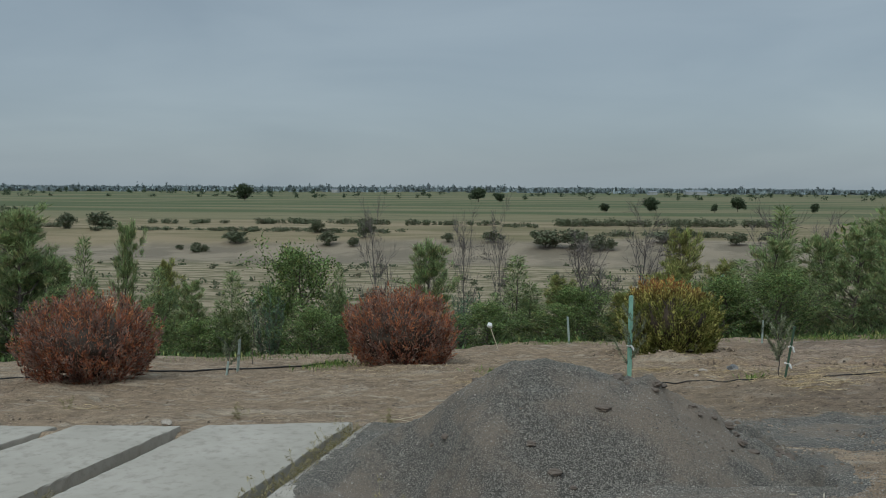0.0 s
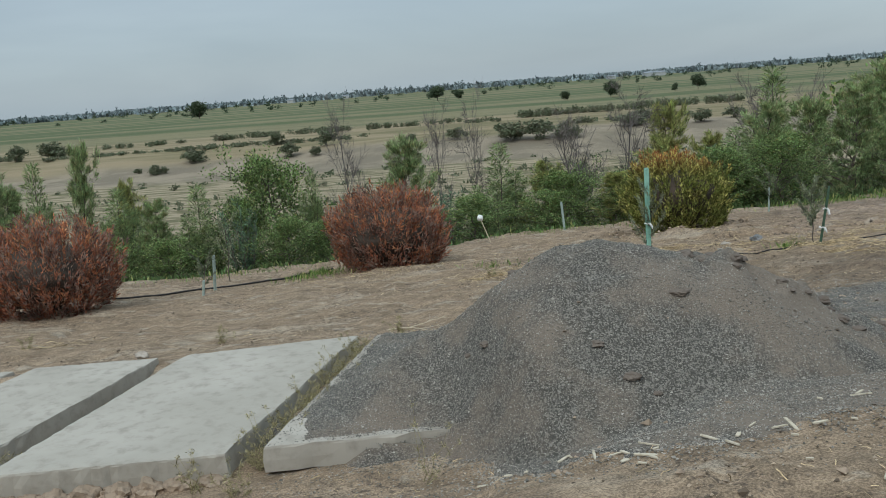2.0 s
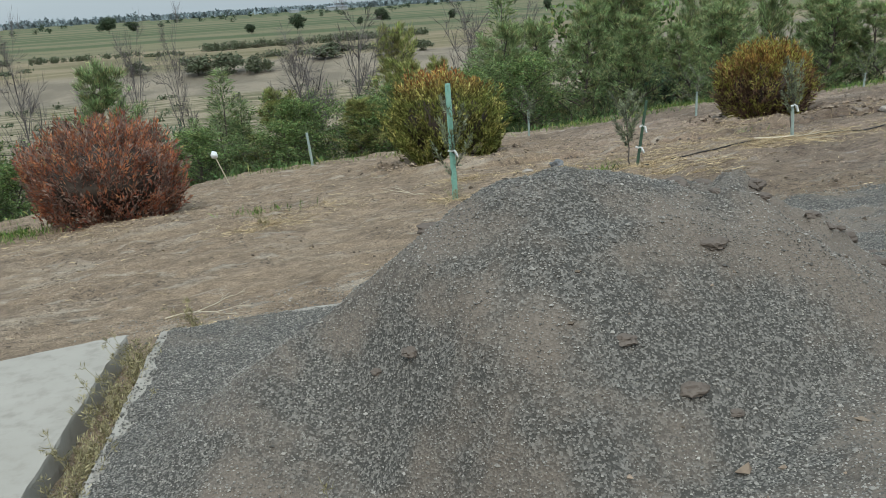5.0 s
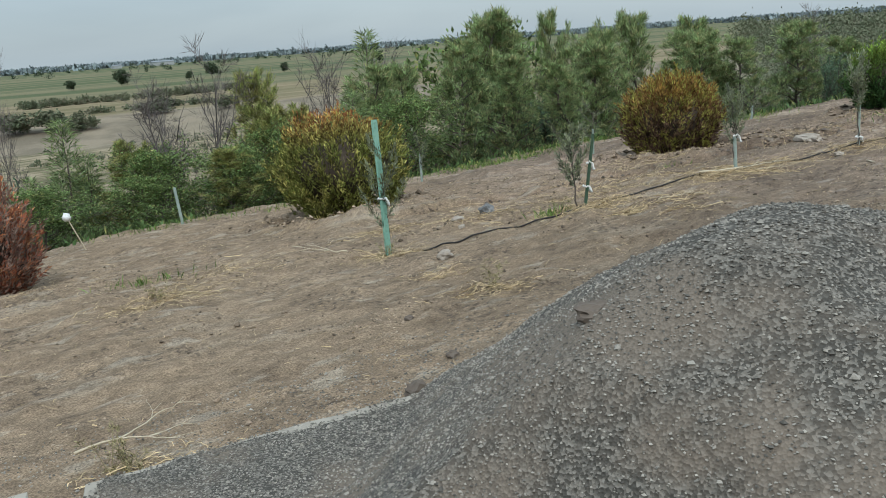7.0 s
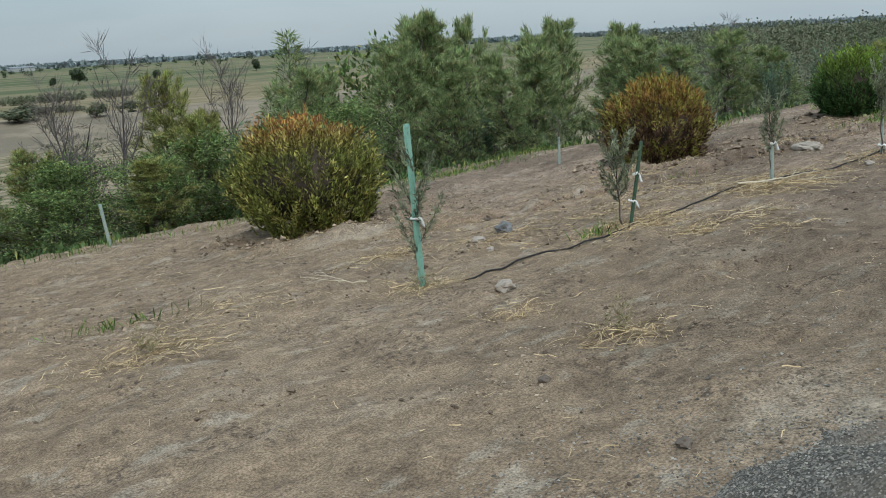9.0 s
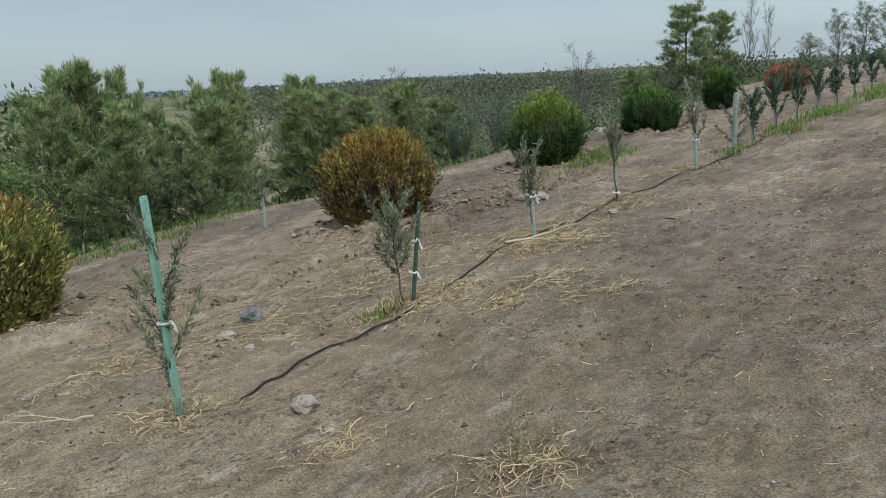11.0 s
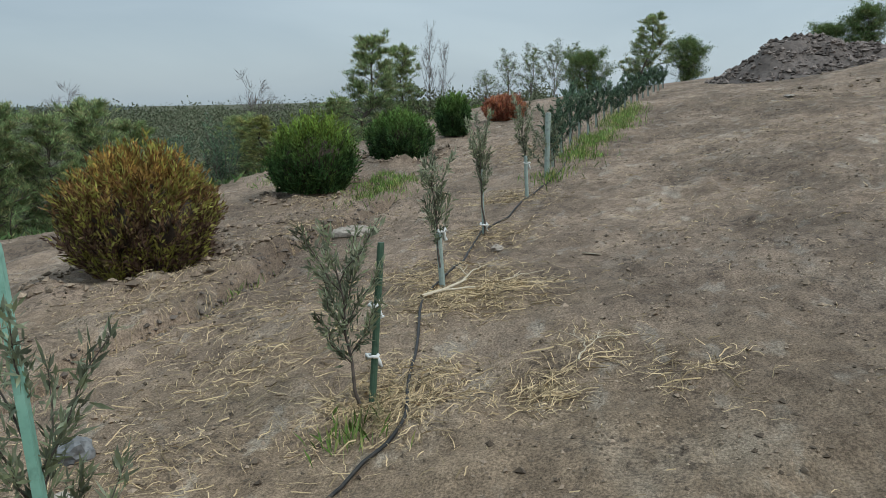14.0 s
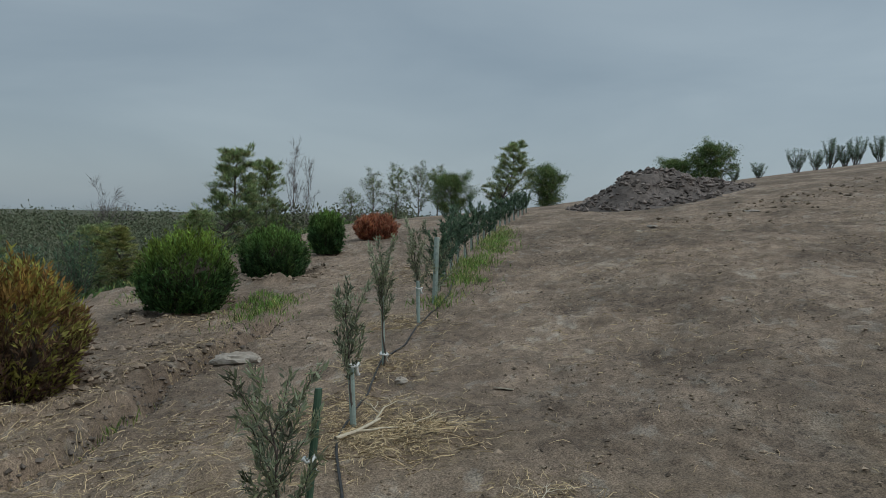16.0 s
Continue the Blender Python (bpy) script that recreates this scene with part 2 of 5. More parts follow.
def ground_plain(x, y):
    x, y = np.asarray(x, float), np.asarray(y, float)
    z = 0.57 + 0.05 * soft_clip(x, -25, 35, 2.5) - 0.105 * soft_clip(y, -14, 60, 2)
    d = np.maximum(0, y - edge_line(x) - 0.35 * np.sin(x * 0.9) - 0.25 * np.sin(x * 2.3))
    z = z - 0.33 * (soft_clip(d, 0.8, 36, 0.6) - float(soft_clip(np.float64(0), 0.8, 36, 0.6)))
    low = -11 + 3 * smooth(150, 178, y + 0.08 * x + 6 * np.sin(x / 40))
    w = smooth(25, 45, d)
    z = z * (1 - w) + low * w
    z = z - 0.34 * np.exp(-((y - 5.2) / 1.0) ** 2) * smooth(2.4, 0.2, x) * smooth(-14, -8, x)
    z = z + 0.05 * np.maximum(0, 6 - y) * smooth(8, 26, x)
    z = z + 0.16 * np.exp(-((x + 5.9) / 2.4) ** 2 - ((y - 12.6) / 1.3) ** 2)
    return z + 0.18 * np.exp(-((x - 13) / 5.5) ** 2 - ((y - 7.3) / 2.2) ** 2)


def ground(x, y):
    x, y = np.asarray(x, float), np.asarray(y, float)
    near = np.exp(-(np.hypot(x - 5, y - 9) / 30) ** 4)
    rough = 0.13 * fbm(x * 0.35, y * 0.35, 2) + 0.055 * fbm(x * 1.7 + 9, y * 1.7, 3) + 0.045 * fbm(x * 5.5, y * 5.5 + 3, 3) + 0.05 * np.maximum(0, fbm(x * 3.1 + 40, y * 3.1, 3) - 0.12)
    rough = rough + smooth(7, 10, x) * smooth(11.4, 10, y) * (0.09 * np.abs(fbm(x * 0.9 + 3, y * 1.7, 3)) - 0.03)
    pad = smooth(-5.5, -4.5, x) * smooth(4.5, 3.5, x) * smooth(4.6, 5.2, y) * smooth(9.2, 8.4, y)
    far = 0.35 * fbm(x * 0.05, y * 0.05, 3) * smooth(24, 60, y) * (1 - smooth(300, 600, y))
    z = ground_plain(x, y) + rough * near * (1 - 0.75 * pad) + far
    # soil thrown up round the foot of the dug-over bushes
    for bx, by, br in ((3.9, 16.5, 1.15), (8.95, 15.4, 1.05), (13.6, 15.1, 0.85), (17.5, 14.7, 0.8)):
        d = np.hypot(x - bx, y - by)
        z = z + np.exp(-((d - br) / 0.24) ** 2) * (0.05 + 0.16 * np.maximum(0, fbm(x * 2.6 + bx, y * 2.6, 3) + 0.1))
    # trench in which the slabs lie
    trench = smooth(-6.6, -6.3, x) * smooth(3.6, 3.4, x) * smooth(5.45, 5.62, y - 0.1 * np.minimum(x, 0)) * smooth(8.2, 8.06, y + 0.07 * np.minimum(x + 0.5, 0) * (x < 0))
    deep = np.minimum(z, np.minimum(-0.30, -0.32 + 0.07 * x))
    z = z * (1 - trench) + deep * trench
    # shallow furrow between the bushes and the saplings
    fy = np.interp(x, (4.4, 5.5, 6.5, 7.9, 9.4, 11.3, 12.5), (14.75, 14.45, 14.22, 14.0, 14.12, 13.85, 13.7)) + 0.05 * np.sin(x * 4.3)
    run = smooth(3.6, 4.6, x) * smooth(13.2, 12.2, x)
    lip = 0.05 * np.exp(-((y - fy - 0.3) / 0.16) ** 2) * (1 + 1.6 * fbm(x * 3, y * 3, 2))
    return z + (lip - 0.25 * np.exp(-((y - fy) / 0.1) ** 2)) * run


def mesh_np(name, v, f):
    """A mesh from arrays of corners and of faces with one number of corners."""
    me = bpy.data.meshes.new(name)
    v, f = np.ascontiguousarray(v, np.float32), np.ascontiguousarray(f, np.int32)
    me.vertices.add(len(v))
    me.vertices.foreach_set("co", v.ravel())
    me.loops.add(f.size)
    me.loops.foreach_set("vertex_index", f.ravel())
    me.polygons.add(len(f))
    me.polygons.foreach_set("loop_start", np.arange(0, f.size, f.shape[1], dtype=np.int32))
    me.update(calc_edges=True)
    return me


def part_np(name, v, f, mat, parent=None, label="", flat=False):
    me = mesh_np(name, v, f)
    me.polygons.foreach_set("use_smooth", np.full(len(me.polygons), not flat))
    me.materials.append(mat)
    ob = new(name, me)
    if parent:
        ob.parent = parent
    return tagged(ob, label)


def part(name, bm, mat, parent=None, label="", flat=True):
    me = bpy.data.meshes.new(name)
    bm.to_mesh(me)
    bm.free()
    me.polygons.foreach_set("use_smooth", np.full(len(me.polygons), not flat))
    me.materials.append(mat)
    ob = new(name, me)
    if parent:
        ob.parent = parent
    return tagged(ob, label)


def grid_faces(nx, ny):
    a = (np.arange(ny - 1)[:, None] * nx + np.arange(nx - 1)[None, :]).ravel()
    return np.stack([a, a + 1, a + nx + 1, a + nx], 1)


def graded(lo, hi, step, far, growth):
    mid = list(np.arange(lo, hi + step / 2, step))
    s, v = step, mid[-1]
    while v < far:
        s *= growth
        v += s
        mid.append(v)
    s, v = step, mid[0]
    while v > -far:
        s *= growth
        v -= s
        mid.insert(0, v)
    return np.array(mid)


def ground_material():
    m, n, l, b = material("earth_and_fields", 0.95)
    co = n.new("ShaderNodeTexCoord").outputs["Object"]
    xyz = node(n, l, "ShaderNodeSeparateXYZ", {"Vector": co})
    x, y, z = xyz.outputs
    big = ranged(n, l, noise_at(n, l, co, 0.45, 5), 0.35, 0.65)
    mid = ranged(n, l, noise_at(n, l, co, 2.2, 6), 0.4, 0.68)
    fine = noise_at(n, l, co, 34, 8)
    pale = ranged(n, l, noise_at(n, l, co, 0.9, 6, (0.6, 1.5, 1)), 0.55, 0.72)
    dirt = mixed(n, l, big, (0.292, 0.210, 0.138), (0.355, 0.262, 0.175))
    dirt = mixed(n, l, mid, dirt, (0.228, 0.163, 0.108))
    rough = ranged(n, l, noise_at(n, l, co, 7.0, 8), 0.42, 0.62)
    dirt = mixed(n, l, rough, dirt, (0.318, 0.231, 0.153))
    dirt = mixed(n, l, pale, dirt, (0.40, 0.318, 0.23))
    dirt = mixed(n, l, ranged(n, l, fine, 0.56, 0.8), dirt, (0.14, 0.105, 0.076))
    crumb = node(n, l, "ShaderNodeTexVoronoi", {"Vector": node(n, l, "ShaderNodeVectorMath", {0: co, 1: node(n, l, "ShaderNodeTexNoise", {"Vector": co, "Scale": 14.0}).outputs["Color"]}, operation="ADD").outputs[0], "Scale": 26.0}).outputs["Distance"]
    # broken ground: patches of dark crumbs and pale dust
    broken = ranged(n, l, noise_at(n, l, co, 1.3, 6), 0.48, 0.6)
    crumbs = ranged(n, l, noise_at(n, l, co, 22, 6), 0.5, 0.62)
    dirt = mixed(n, l, node(n, l, "ShaderNodeMath", {0: broken, 1: crumbs}, operation="MULTIPLY").outputs[0], dirt, (0.15, 0.112, 0.08))
    dust = ranged(n, l, noise_at(n, l, co, 3.4, 7, (0.7, 1.4, 1)), 0.56, 0.66)
    dirt = mixed(n, l, dust, dirt, (0.37, 0.3, 0.222))
    speck = ranged(n, l, noise_at(n, l, co, 85, 4), 0.32, 0.68, 0.6, 1.4)
    dirt = node(n, l, "ShaderNodeHueSaturation", {"Color": dirt, "Value": speck}).outputs[0]
    # mottling of trodden crust and loose soil, a hand's width to a stride
    mott = ranged(n, l, noise_at(n, l, co, 5.5, 8, (0.8, 1.25, 1)), 0.36, 0.64, 0.78, 1.08)
    mott2 = ranged(n, l, noise_at(n, l, co, 16.0, 6), 0.36, 0.64, 0.88, 1.08)
    mott = node(n, l, "ShaderNodeMath", {0: mott, 1: mott2}, operation="MULTIPLY").outputs[0]
    dirt = node(n, l, "ShaderNodeHueSaturation", {"Color": dirt, "Value": mott}).outputs[0]
    # greyer, darker soil east of the gravel heap
    grey = node(n, l, "ShaderNodeHueSaturation", {"Color": dirt, "Hue": 0.494, "Saturation": 0.92, "Value": ranged(n, l, noise_at(n, l, co, 0.55, 7, (0.7, 1.3, 1)), 0.38, 0.62, 0.66, 1.12)})
    east = node(n, l, "ShaderNodeMath", {0: x, 1: node(n, l, "ShaderNodeMath", {0: big, 1: 3.0}, operation="MULTIPLY").outputs[0]}, operation="ADD").outputs[0]
    dirt = mixed(n, l, ranged(n, l, east, 4.5, 10), dirt, grey.outputs[0])
    # a darker trodden stretch beside the sapling row
    away = node(n, l, "ShaderNodeVectorMath", {0: node(n, l, "ShaderNodeMapping", {"Vector": co, "Location": (-1.55, -4.9, 0), "Scale": (0.28, 0.52, 0)}).outputs[0]}, operation="LENGTH").outputs["Value"]
    away = node(n, l, "ShaderNodeMath", {0: away, 1: noise_at(n, l, co, 0.9, 6)}, operation="ADD").outputs[0]
    darkened = node(n, l, "ShaderNodeHueSaturation", {"Color": dirt, "Saturation": 1.0, "Value": 0.76})
    dirt = mixed(n, l, ranged(n, l, away, 1.85, 1.1), dirt, darkened.outputs[0])
    # slope below the edge: weedy
    off = node(n, l, "ShaderNodeMath", {0: y, 1: noise_at(n, l, co, 0.7, 4)}, operation="ADD").outputs[0]
    weeds = mixed(n, l, ranged(n, l, noise_at(n, l, co, 1.4, 5), 0.4, 0.6), (0.10, 0.10, 0.045), (0.17, 0.14, 0.09))
    col = mixed(n, l, ranged(n, l, off, 20.6, 22.5), dirt, weeds)
    # darker ground where the woods stand, so no pale floor shows through
    wood_floor = node(n, l, "ShaderNodeMath", {0: ranged(n, l, node(n, l, "ShaderNodeMath", {0: x, 1: y}, operation="SUBTRACT").outputs[0], -8, 6), 1: ranged(n, l, off, 17.0, 20.0)}, operation="MULTIPLY").outputs[0]
    # valley floor: pale, dry, tufted
    floor = mixed(n, l, ranged(n, l, noise_at(n, l, co, 0.35, 6, (0.5, 1.6, 1)), 0.42, 0.6), (0.29, 0.235, 0.155), (0.12, 0.108, 0.055))
    wob = node(n, l, "ShaderNodeMath", {0: noise_at(n, l, co, 0.02, 3), 1: 30.0}, operation="MULTIPLY").outputs[0]
    yy = node(n, l, "ShaderNodeMath", {0: y, 1: wob}, operation="ADD").outputs[0]
    col = mixed(n, l, ranged(n, l, y, 50, 68), col, floor)
    bank = mixed(n, l, ranged(n, l, noise_at(n, l, co, 0.12, 6), 0.4, 0.62), (0.17, 0.14, 0.1), (0.25, 0.205, 0.145))
    col = mixed(n, l, ranged(n, l, yy, 155, 166), col, bank)
    tan = mixed(n, l, ranged(n, l, noise_at(n, l, co, 0.05, 6, (0.4, 2, 1)), 0.4, 0.65), (0.25, 0.195, 0.118), (0.145, 0.125, 0.062))
    col = mixed(n, l, ranged(n, l, yy, 186, 196), col, tan)
    stripes = ranged(n, l, noise_at(n, l, co, 0.03, 3, (0.05, 0.8, 1)), 0.42, 0.58)
    fields = mixed(n, l, stripes, (0.07, 0.092, 0.036), (0.18, 0.158, 0.085))
    fields = mixed(n, l, ranged(n, l, noise_at(n, l, co, 0.3, 5, (0.1, 1, 1)), 0.45, 0.7), fields, (0.096, 0.1, 0.05))
    col = mixed(n, l, ranged(n, l, yy, 262, 290), col, fields)
    col = mixed(n, l, wood_floor, col, mixed(n, l, big, (0.075, 0.08, 0.048), (0.105, 0.1, 0.065)))
    l.new(col, b.inputs["Base Color"])
    h1 = node(n, l, "ShaderNodeMath", {0: node(n, l, "ShaderNodeMath", {0: fine, 1: crumb}, operation="SUBTRACT").outputs[0], 1: node(n, l, "ShaderNodeMath", {0: noise_at(n, l, co, 7.0, 8), 1: 1.4}, operation="MULTIPLY").outputs[0]}, operation="ADD").outputs[0]
    bumped(n, l, b, h1, 0.6, 0.02)
    return m


gx = graded(-9.0, 20.0, 0.085, 4600, 1.07)
gy = graded(-2.0, 21.0, 0.07, 4600, 1.07)
GX, GY = np.meshgrid(gx, gy)
gv = np.stack([GX.ravel(), GY.ravel(), ground(GX, GY).ravel()], 1)
floor_ob = part_np("ground", gv, grid_faces(len(gx), len(gy)), ground_material())
tagged(floor_ob, "bare trodden brown earth on a hilltop falling away to a wide farmed plain", "ground", kind="structure")


# ---- building helpers ----
def gz(x, y):
    return float(ground(x, y))


def thing(name, x, y, label, category, group="", z=None, turn=0.0, kind=""):
    ob = new(name)
    ob.empty_display_size = 0.1
    ob.location = (x, y, gz(x, y) - 0.01 if z is None else z)
    ob.rotation_euler = (0, 0, radians(turn))
    return tagged(ob, label, category, group, kind)


def unit(v):
    return v / np.maximum(np.linalg.norm(v, axis=-1, keepdims=True), 1e-9)


def blades(rng, p, way, length, width, bend=0.0):
    """Pointed leaves: one four-cornered blade at each place."""
    n = len(p)
    way = unit(way)
    side = unit(np.cross(way, rng.normal(size=(n, 3))))
    length = np.broadcast_to(length, n)[:, None] * rng.uniform(0.7, 1.3, (n, 1))
    width = np.broadcast_to(width, n)[:, None] * rng.uniform(0.7, 1.3, (n, 1))
    mid = p + way * length * 0.45
    tip = p + way * length
    tip[:, 2] -= bend * length[:, 0]
    v = np.stack([p, mid + side * width / 2, tip, mid - side * width / 2], 1).reshape(-1, 3)
    return v, np.arange(4 * n).reshape(-1, 4)


def joined(*pieces):
    vs, fs, k = [], [], 0
    for v, f in pieces:
        vs.append(v)
        fs.append(f + k)
        k += len(v)
    return np.concatenate(vs), np.concatenate(fs)


def tube(points, radii, sides=5):
    p = np.asarray(points, float)
    t = unit(np.gradient(p, axis=0))
    ref = np.where(np.abs(t[:, 2:3]) > 0.9, np.array([[1.0, 0, 0]]), np.array([[0, 0, 1.0]]))
    a = unit(np.cross(t, ref))
    b = np.cross(t, a)
    ang = np.linspace(0, 2 * np.pi, sides, endpoint=False)
    r = np.asarray(radii, float)[:, None, None]
    ring = p[:, None] + r * (np.cos(ang)[None, :, None] * a[:, None] + np.sin(ang)[None, :, None] * b[:, None])
    f = []
    for i in range(len(p) - 1):
        for j in range(sides):
            k = (j + 1) % sides
            f.append((i * sides + j, i * sides + k, (i + 1) * sides + k, (i + 1) * sides + j))
    return ring.reshape(-1, 3), np.array(f)


def bent(rng, a, b, n, wobble):
    t = np.linspace(0, 1, n)[:, None]
    p = np.asarray(a) * (1 - t) + np.asarray(b) * t
    return p + rng.normal(size=(n, 3)) * wobble * np.sin(np.pi * t) ** 0.5


# ---- trees and shrubs ----
def skeleton_tree(rng, h, w, limbs, start=0.15, rise=0.5, shape=None, subs=3, trunk_r=0.05):
    """Tapered trunk with limbs and side limbs; returns the wood and the places for leaves with their directions."""
    wood, at, ways = [], [], []
    top = np.array([rng.normal() * 0.05 * h, rng.normal() * 0.05 * h, h * 0.97])
    trunk = bent(rng, (0, 0, -0.3), top, 7, 0.02 * h)
    wood.append(tube(trunk, np.linspace(trunk_r, trunk_r * 0.2, 7), 6))
    for i in range(limbs):
        f = start + (1 - start) * (i + rng.random()) / limbs
        k = f * 6
        i0 = min(int(k), 5)
        a = trunk[i0] * (1 - (k - i0)) + trunk[i0 + 1] * (k - i0)
        ang = i * 2.4 + rng.random()
        reach = w / 2 * (shape(f) if shape else 1) * rng.uniform(0.6, 1.15)
        b = a + np.array([math.cos(ang) * reach, math.sin(ang) * reach, reach * rise * rng.uniform(0.5, 1.5) + 0.02 * h])
        limb = bent(rng, a, b, 5, 0.06 * reach)
        r = trunk_r * (1 - f) * 0.5 + 0.008
        wood.append(tube(limb, np.linspace(r, r * 0.3, 5), 4))
        ends = [(limb, 0.35)]
        for s in range(subs):
            q = limb[rng.integers(1, 4)]
            e = q + (unit(b - a) * 0.5 + rng.normal(size=3) * 0.45 + np.array([0, 0, 0.15])) * reach * 0.55
            sub = bent(rng, q, e, 4, 0.04 * reach)
            wood.append(tube(sub, np.linspace(r * 0.5, r * 0.2, 4), 3))
            ends.append((sub, 0.2))
        for line, t0 in ends:
            t = rng.uniform(t0, 1, 6)
            j = np.minimum((t * (len(line) - 1)).astype(int), len(line) - 2)
            u = (t * (len(line) - 1) - j)[:, None]
            at.append(line[j] * (1 - u) + line[j + 1] * u)
            ways.append(np.repeat(unit(line[-1] - line[0])[None], 6, 0))
    return joined(*wood), np.concatenate(at), np.concatenate(ways)


def leafed(rng, at, ways, each, scatter, length, width, loose=0.8, bend=0.0):
    p = np.repeat(at, each, 0) + rng.normal(size=(len(at) * each, 3)) * scatter
    d = np.repeat(ways, each, 0) + rng.normal(size=(len(at) * each, 3)) * loose
    return blades(rng, p, d, length, width, bend)


def make_pine(seed, h=5.0, w=2.4, mat=None):
    """Limbs that turn up at their ends, with brushes of needles along the outer twigs and gaps between them."""
    rng = np.random.default_rng(seed)
    wood, at, ways = skeleton_tree(rng, h, w, 44, 0.06, 0.7, lambda f: (1.05 - f) ** 0.7 * (0.9 + 0.25 * math.sin(f * 31 + seed)) + 0.14, 4, 0.06)
    pick = rng.random(len(at)) < 0.78
    at, ways = at[pick], ways[pick]
    leaves = leafed(rng, at, ways + [0, 0, 0.75], 15, 0.045, 0.2, 0.017, 0.62)
    return wood, leaves, mat or M_PINE


def make_cypress(seed, h=4.0, w=1.5, mat=None):
    """Feathery cone out of several leaders of differing height, with soft drooping sprays."""
    rng = np.random.default_rng(seed)
    ps, ds, wood = [], [], []
    for i in range(9):
        g = i * 2.4 + seed
        off = np.array([math.cos(g), math.sin(g)]) * w * (0.0 if i == 0 else rng.uniform(0.14, 0.34))
        hh = h * (1.0 if i == 0 else rng.uniform(0.42, 0.86))
        ww = w * (0.62 if i == 0 else rng.uniform(0.36, 0.6))
        n = int(1500 * hh / h)
        f = rng.random(n) ** 0.85
        ang = rng.random(n) * 2 * np.pi
        r = ww / 2 * np.minimum(1, (1 - f) * 1.35 + 0.04) ** 0.8 * rng.random(n) ** 0.45
        r = r * (1 + 1.1 * fbm(ang * 1.6 + seed + i, f * 7, 3)) + np.abs(rng.normal(size=n)) * 0.04
        ps.append(np.stack([off[0] + np.cos(ang) * r, off[1] + np.sin(ang) * r, f * hh * 0.97 + 0.03], 1))
        ds.append(np.stack([np.cos(ang) * 0.7, np.sin(ang) * 0.7, np.full(n, 0.8)], 1) + rng.normal(size=(n, 3)) * 0.6)
        wood.append(tube(bent(rng, (off[0] * 0.2, off[1] * 0.2, -0.3), (off[0], off[1], hh * 0.92), 6, 0.03), np.linspace(0.035, 0.006, 6), 5))
    return joined(*wood), blades(rng, np.concatenate(ps), np.concatenate(ds), 0.2, 0.02, 0.12), mat or M_CYPRESS


def make_broad(seed, h=4.0, w=2.4, mat=None, each=11, leaf=0.085):
    rng = np.random.default_rng(seed)
    wood, at, ways = skeleton_tree(rng, h, w, 34, 0.06, 0.8, lambda f: math.sin(math.pi * min(1, 0.15 + 0.85 * f)) ** 0.6 + 0.15, 4, 0.05)
    return wood, leafed(rng, at, ways * 0.6 + [0, 0, 0.7], each, 0.11, leaf, leaf * 0.5, 0.9), mat or M_BROAD


def make_oleander(seed, h=2.4, w=1.2, mat=None):
    rng = np.random.default_rng(seed)
    wood, at, ways = [], [], []
    for i in range(16):
        ang = rng.random() * 2 * np.pi
        e = np.array([math.cos(ang) * w * 0.5 * rng.random() ** 0.5, math.sin(ang) * w * 0.5 * rng.random() ** 0.5, h * rng.uniform(0.6, 1)])
        line = bent(rng, (e[0] * 0.15, e[1] * 0.15, -0.1), e, 6, 0.04)
        wood.append(tube(line, np.linspace(0.014, 0.004, 6), 4))
        t = np.linspace(0.25, 1, 44)
        j = np.minimum((t * 5).astype(int), 4)
        u = (t * 5 - j)[:, None]
        at.append(line[j] * (1 - u) + line[j + 1] * u)
        a2 = np.arange(44) * 2.1
        ways.append(np.stack([np.cos(a2), np.sin(a2), np.full(44, 0.9)], 1))
    at, ways = np.concatenate(at), np.concatenate(ways)
    return joined(*wood), leafed(rng, at, ways, 2, 0.01, 0.15, 0.024, 0.25), mat or M_OLEANDER


def make_bare(seed, h=4.0, w=1.8, few=0):
    rng = np.random.default_rng(seed)
    wood, at, ways = skeleton_tree(rng, h, w, 22, 0.15, 1.6, lambda f: 1.2 - 0.7 * f, 4, 0.04)
    twigs = leafed(rng, at, ways + [0, 0, 0.3], 2, 0.02, 0.3, 0.009, 0.7)
    if not few:
        return wood, twigs, M_TWIG
    return joined(wood, twigs), leafed(rng, at, ways, few, 0.08, 0.1, 0.05, 1.0), M_BROAD


def plant(name, made, x, y, label, category, group, sx=1.0, sz=1.0, turn=0.0, wood_mat=None, z=None, crown="crown"):
    wood, leaves, mat = made
    ob = thing(name, x, y, label, category, group, z, turn)
    part_np("trunk", *wood, wood_mat or M_BARK, ob)
    if leaves is not None:
        part_np(crown, *leaves, mat, ob)
    ob.scale = (sx, sx, sz)
    return ob


def copy_plant(src, x, y, sx, sz, turn, label=""):
    ob = copy_thing(src, pose(x, y, gz(x, y) - 0.02, 0, 0, turn))
    ob.scale = (sx, sx, sz)
    return tagged(ob, label)


def grove(name, makers, rows, h0, w0, label, category, group, wood_mat=None):
    """Plants of one kind: rows of x, y, height and width, over a few differing forms."""
    first = []
    for i, (x, y, h, w) in enumerate(rows):
        sx, sz = w / w0, h / h0
        if i < len(makers):
            first.append(plant(name, makers[i], x, y, label, category, group, sx, sz, i * 77.0, wood_mat))
        else:
            copy_plant(first[i % len(makers)], x, y, sx, sz, i * 77.0)


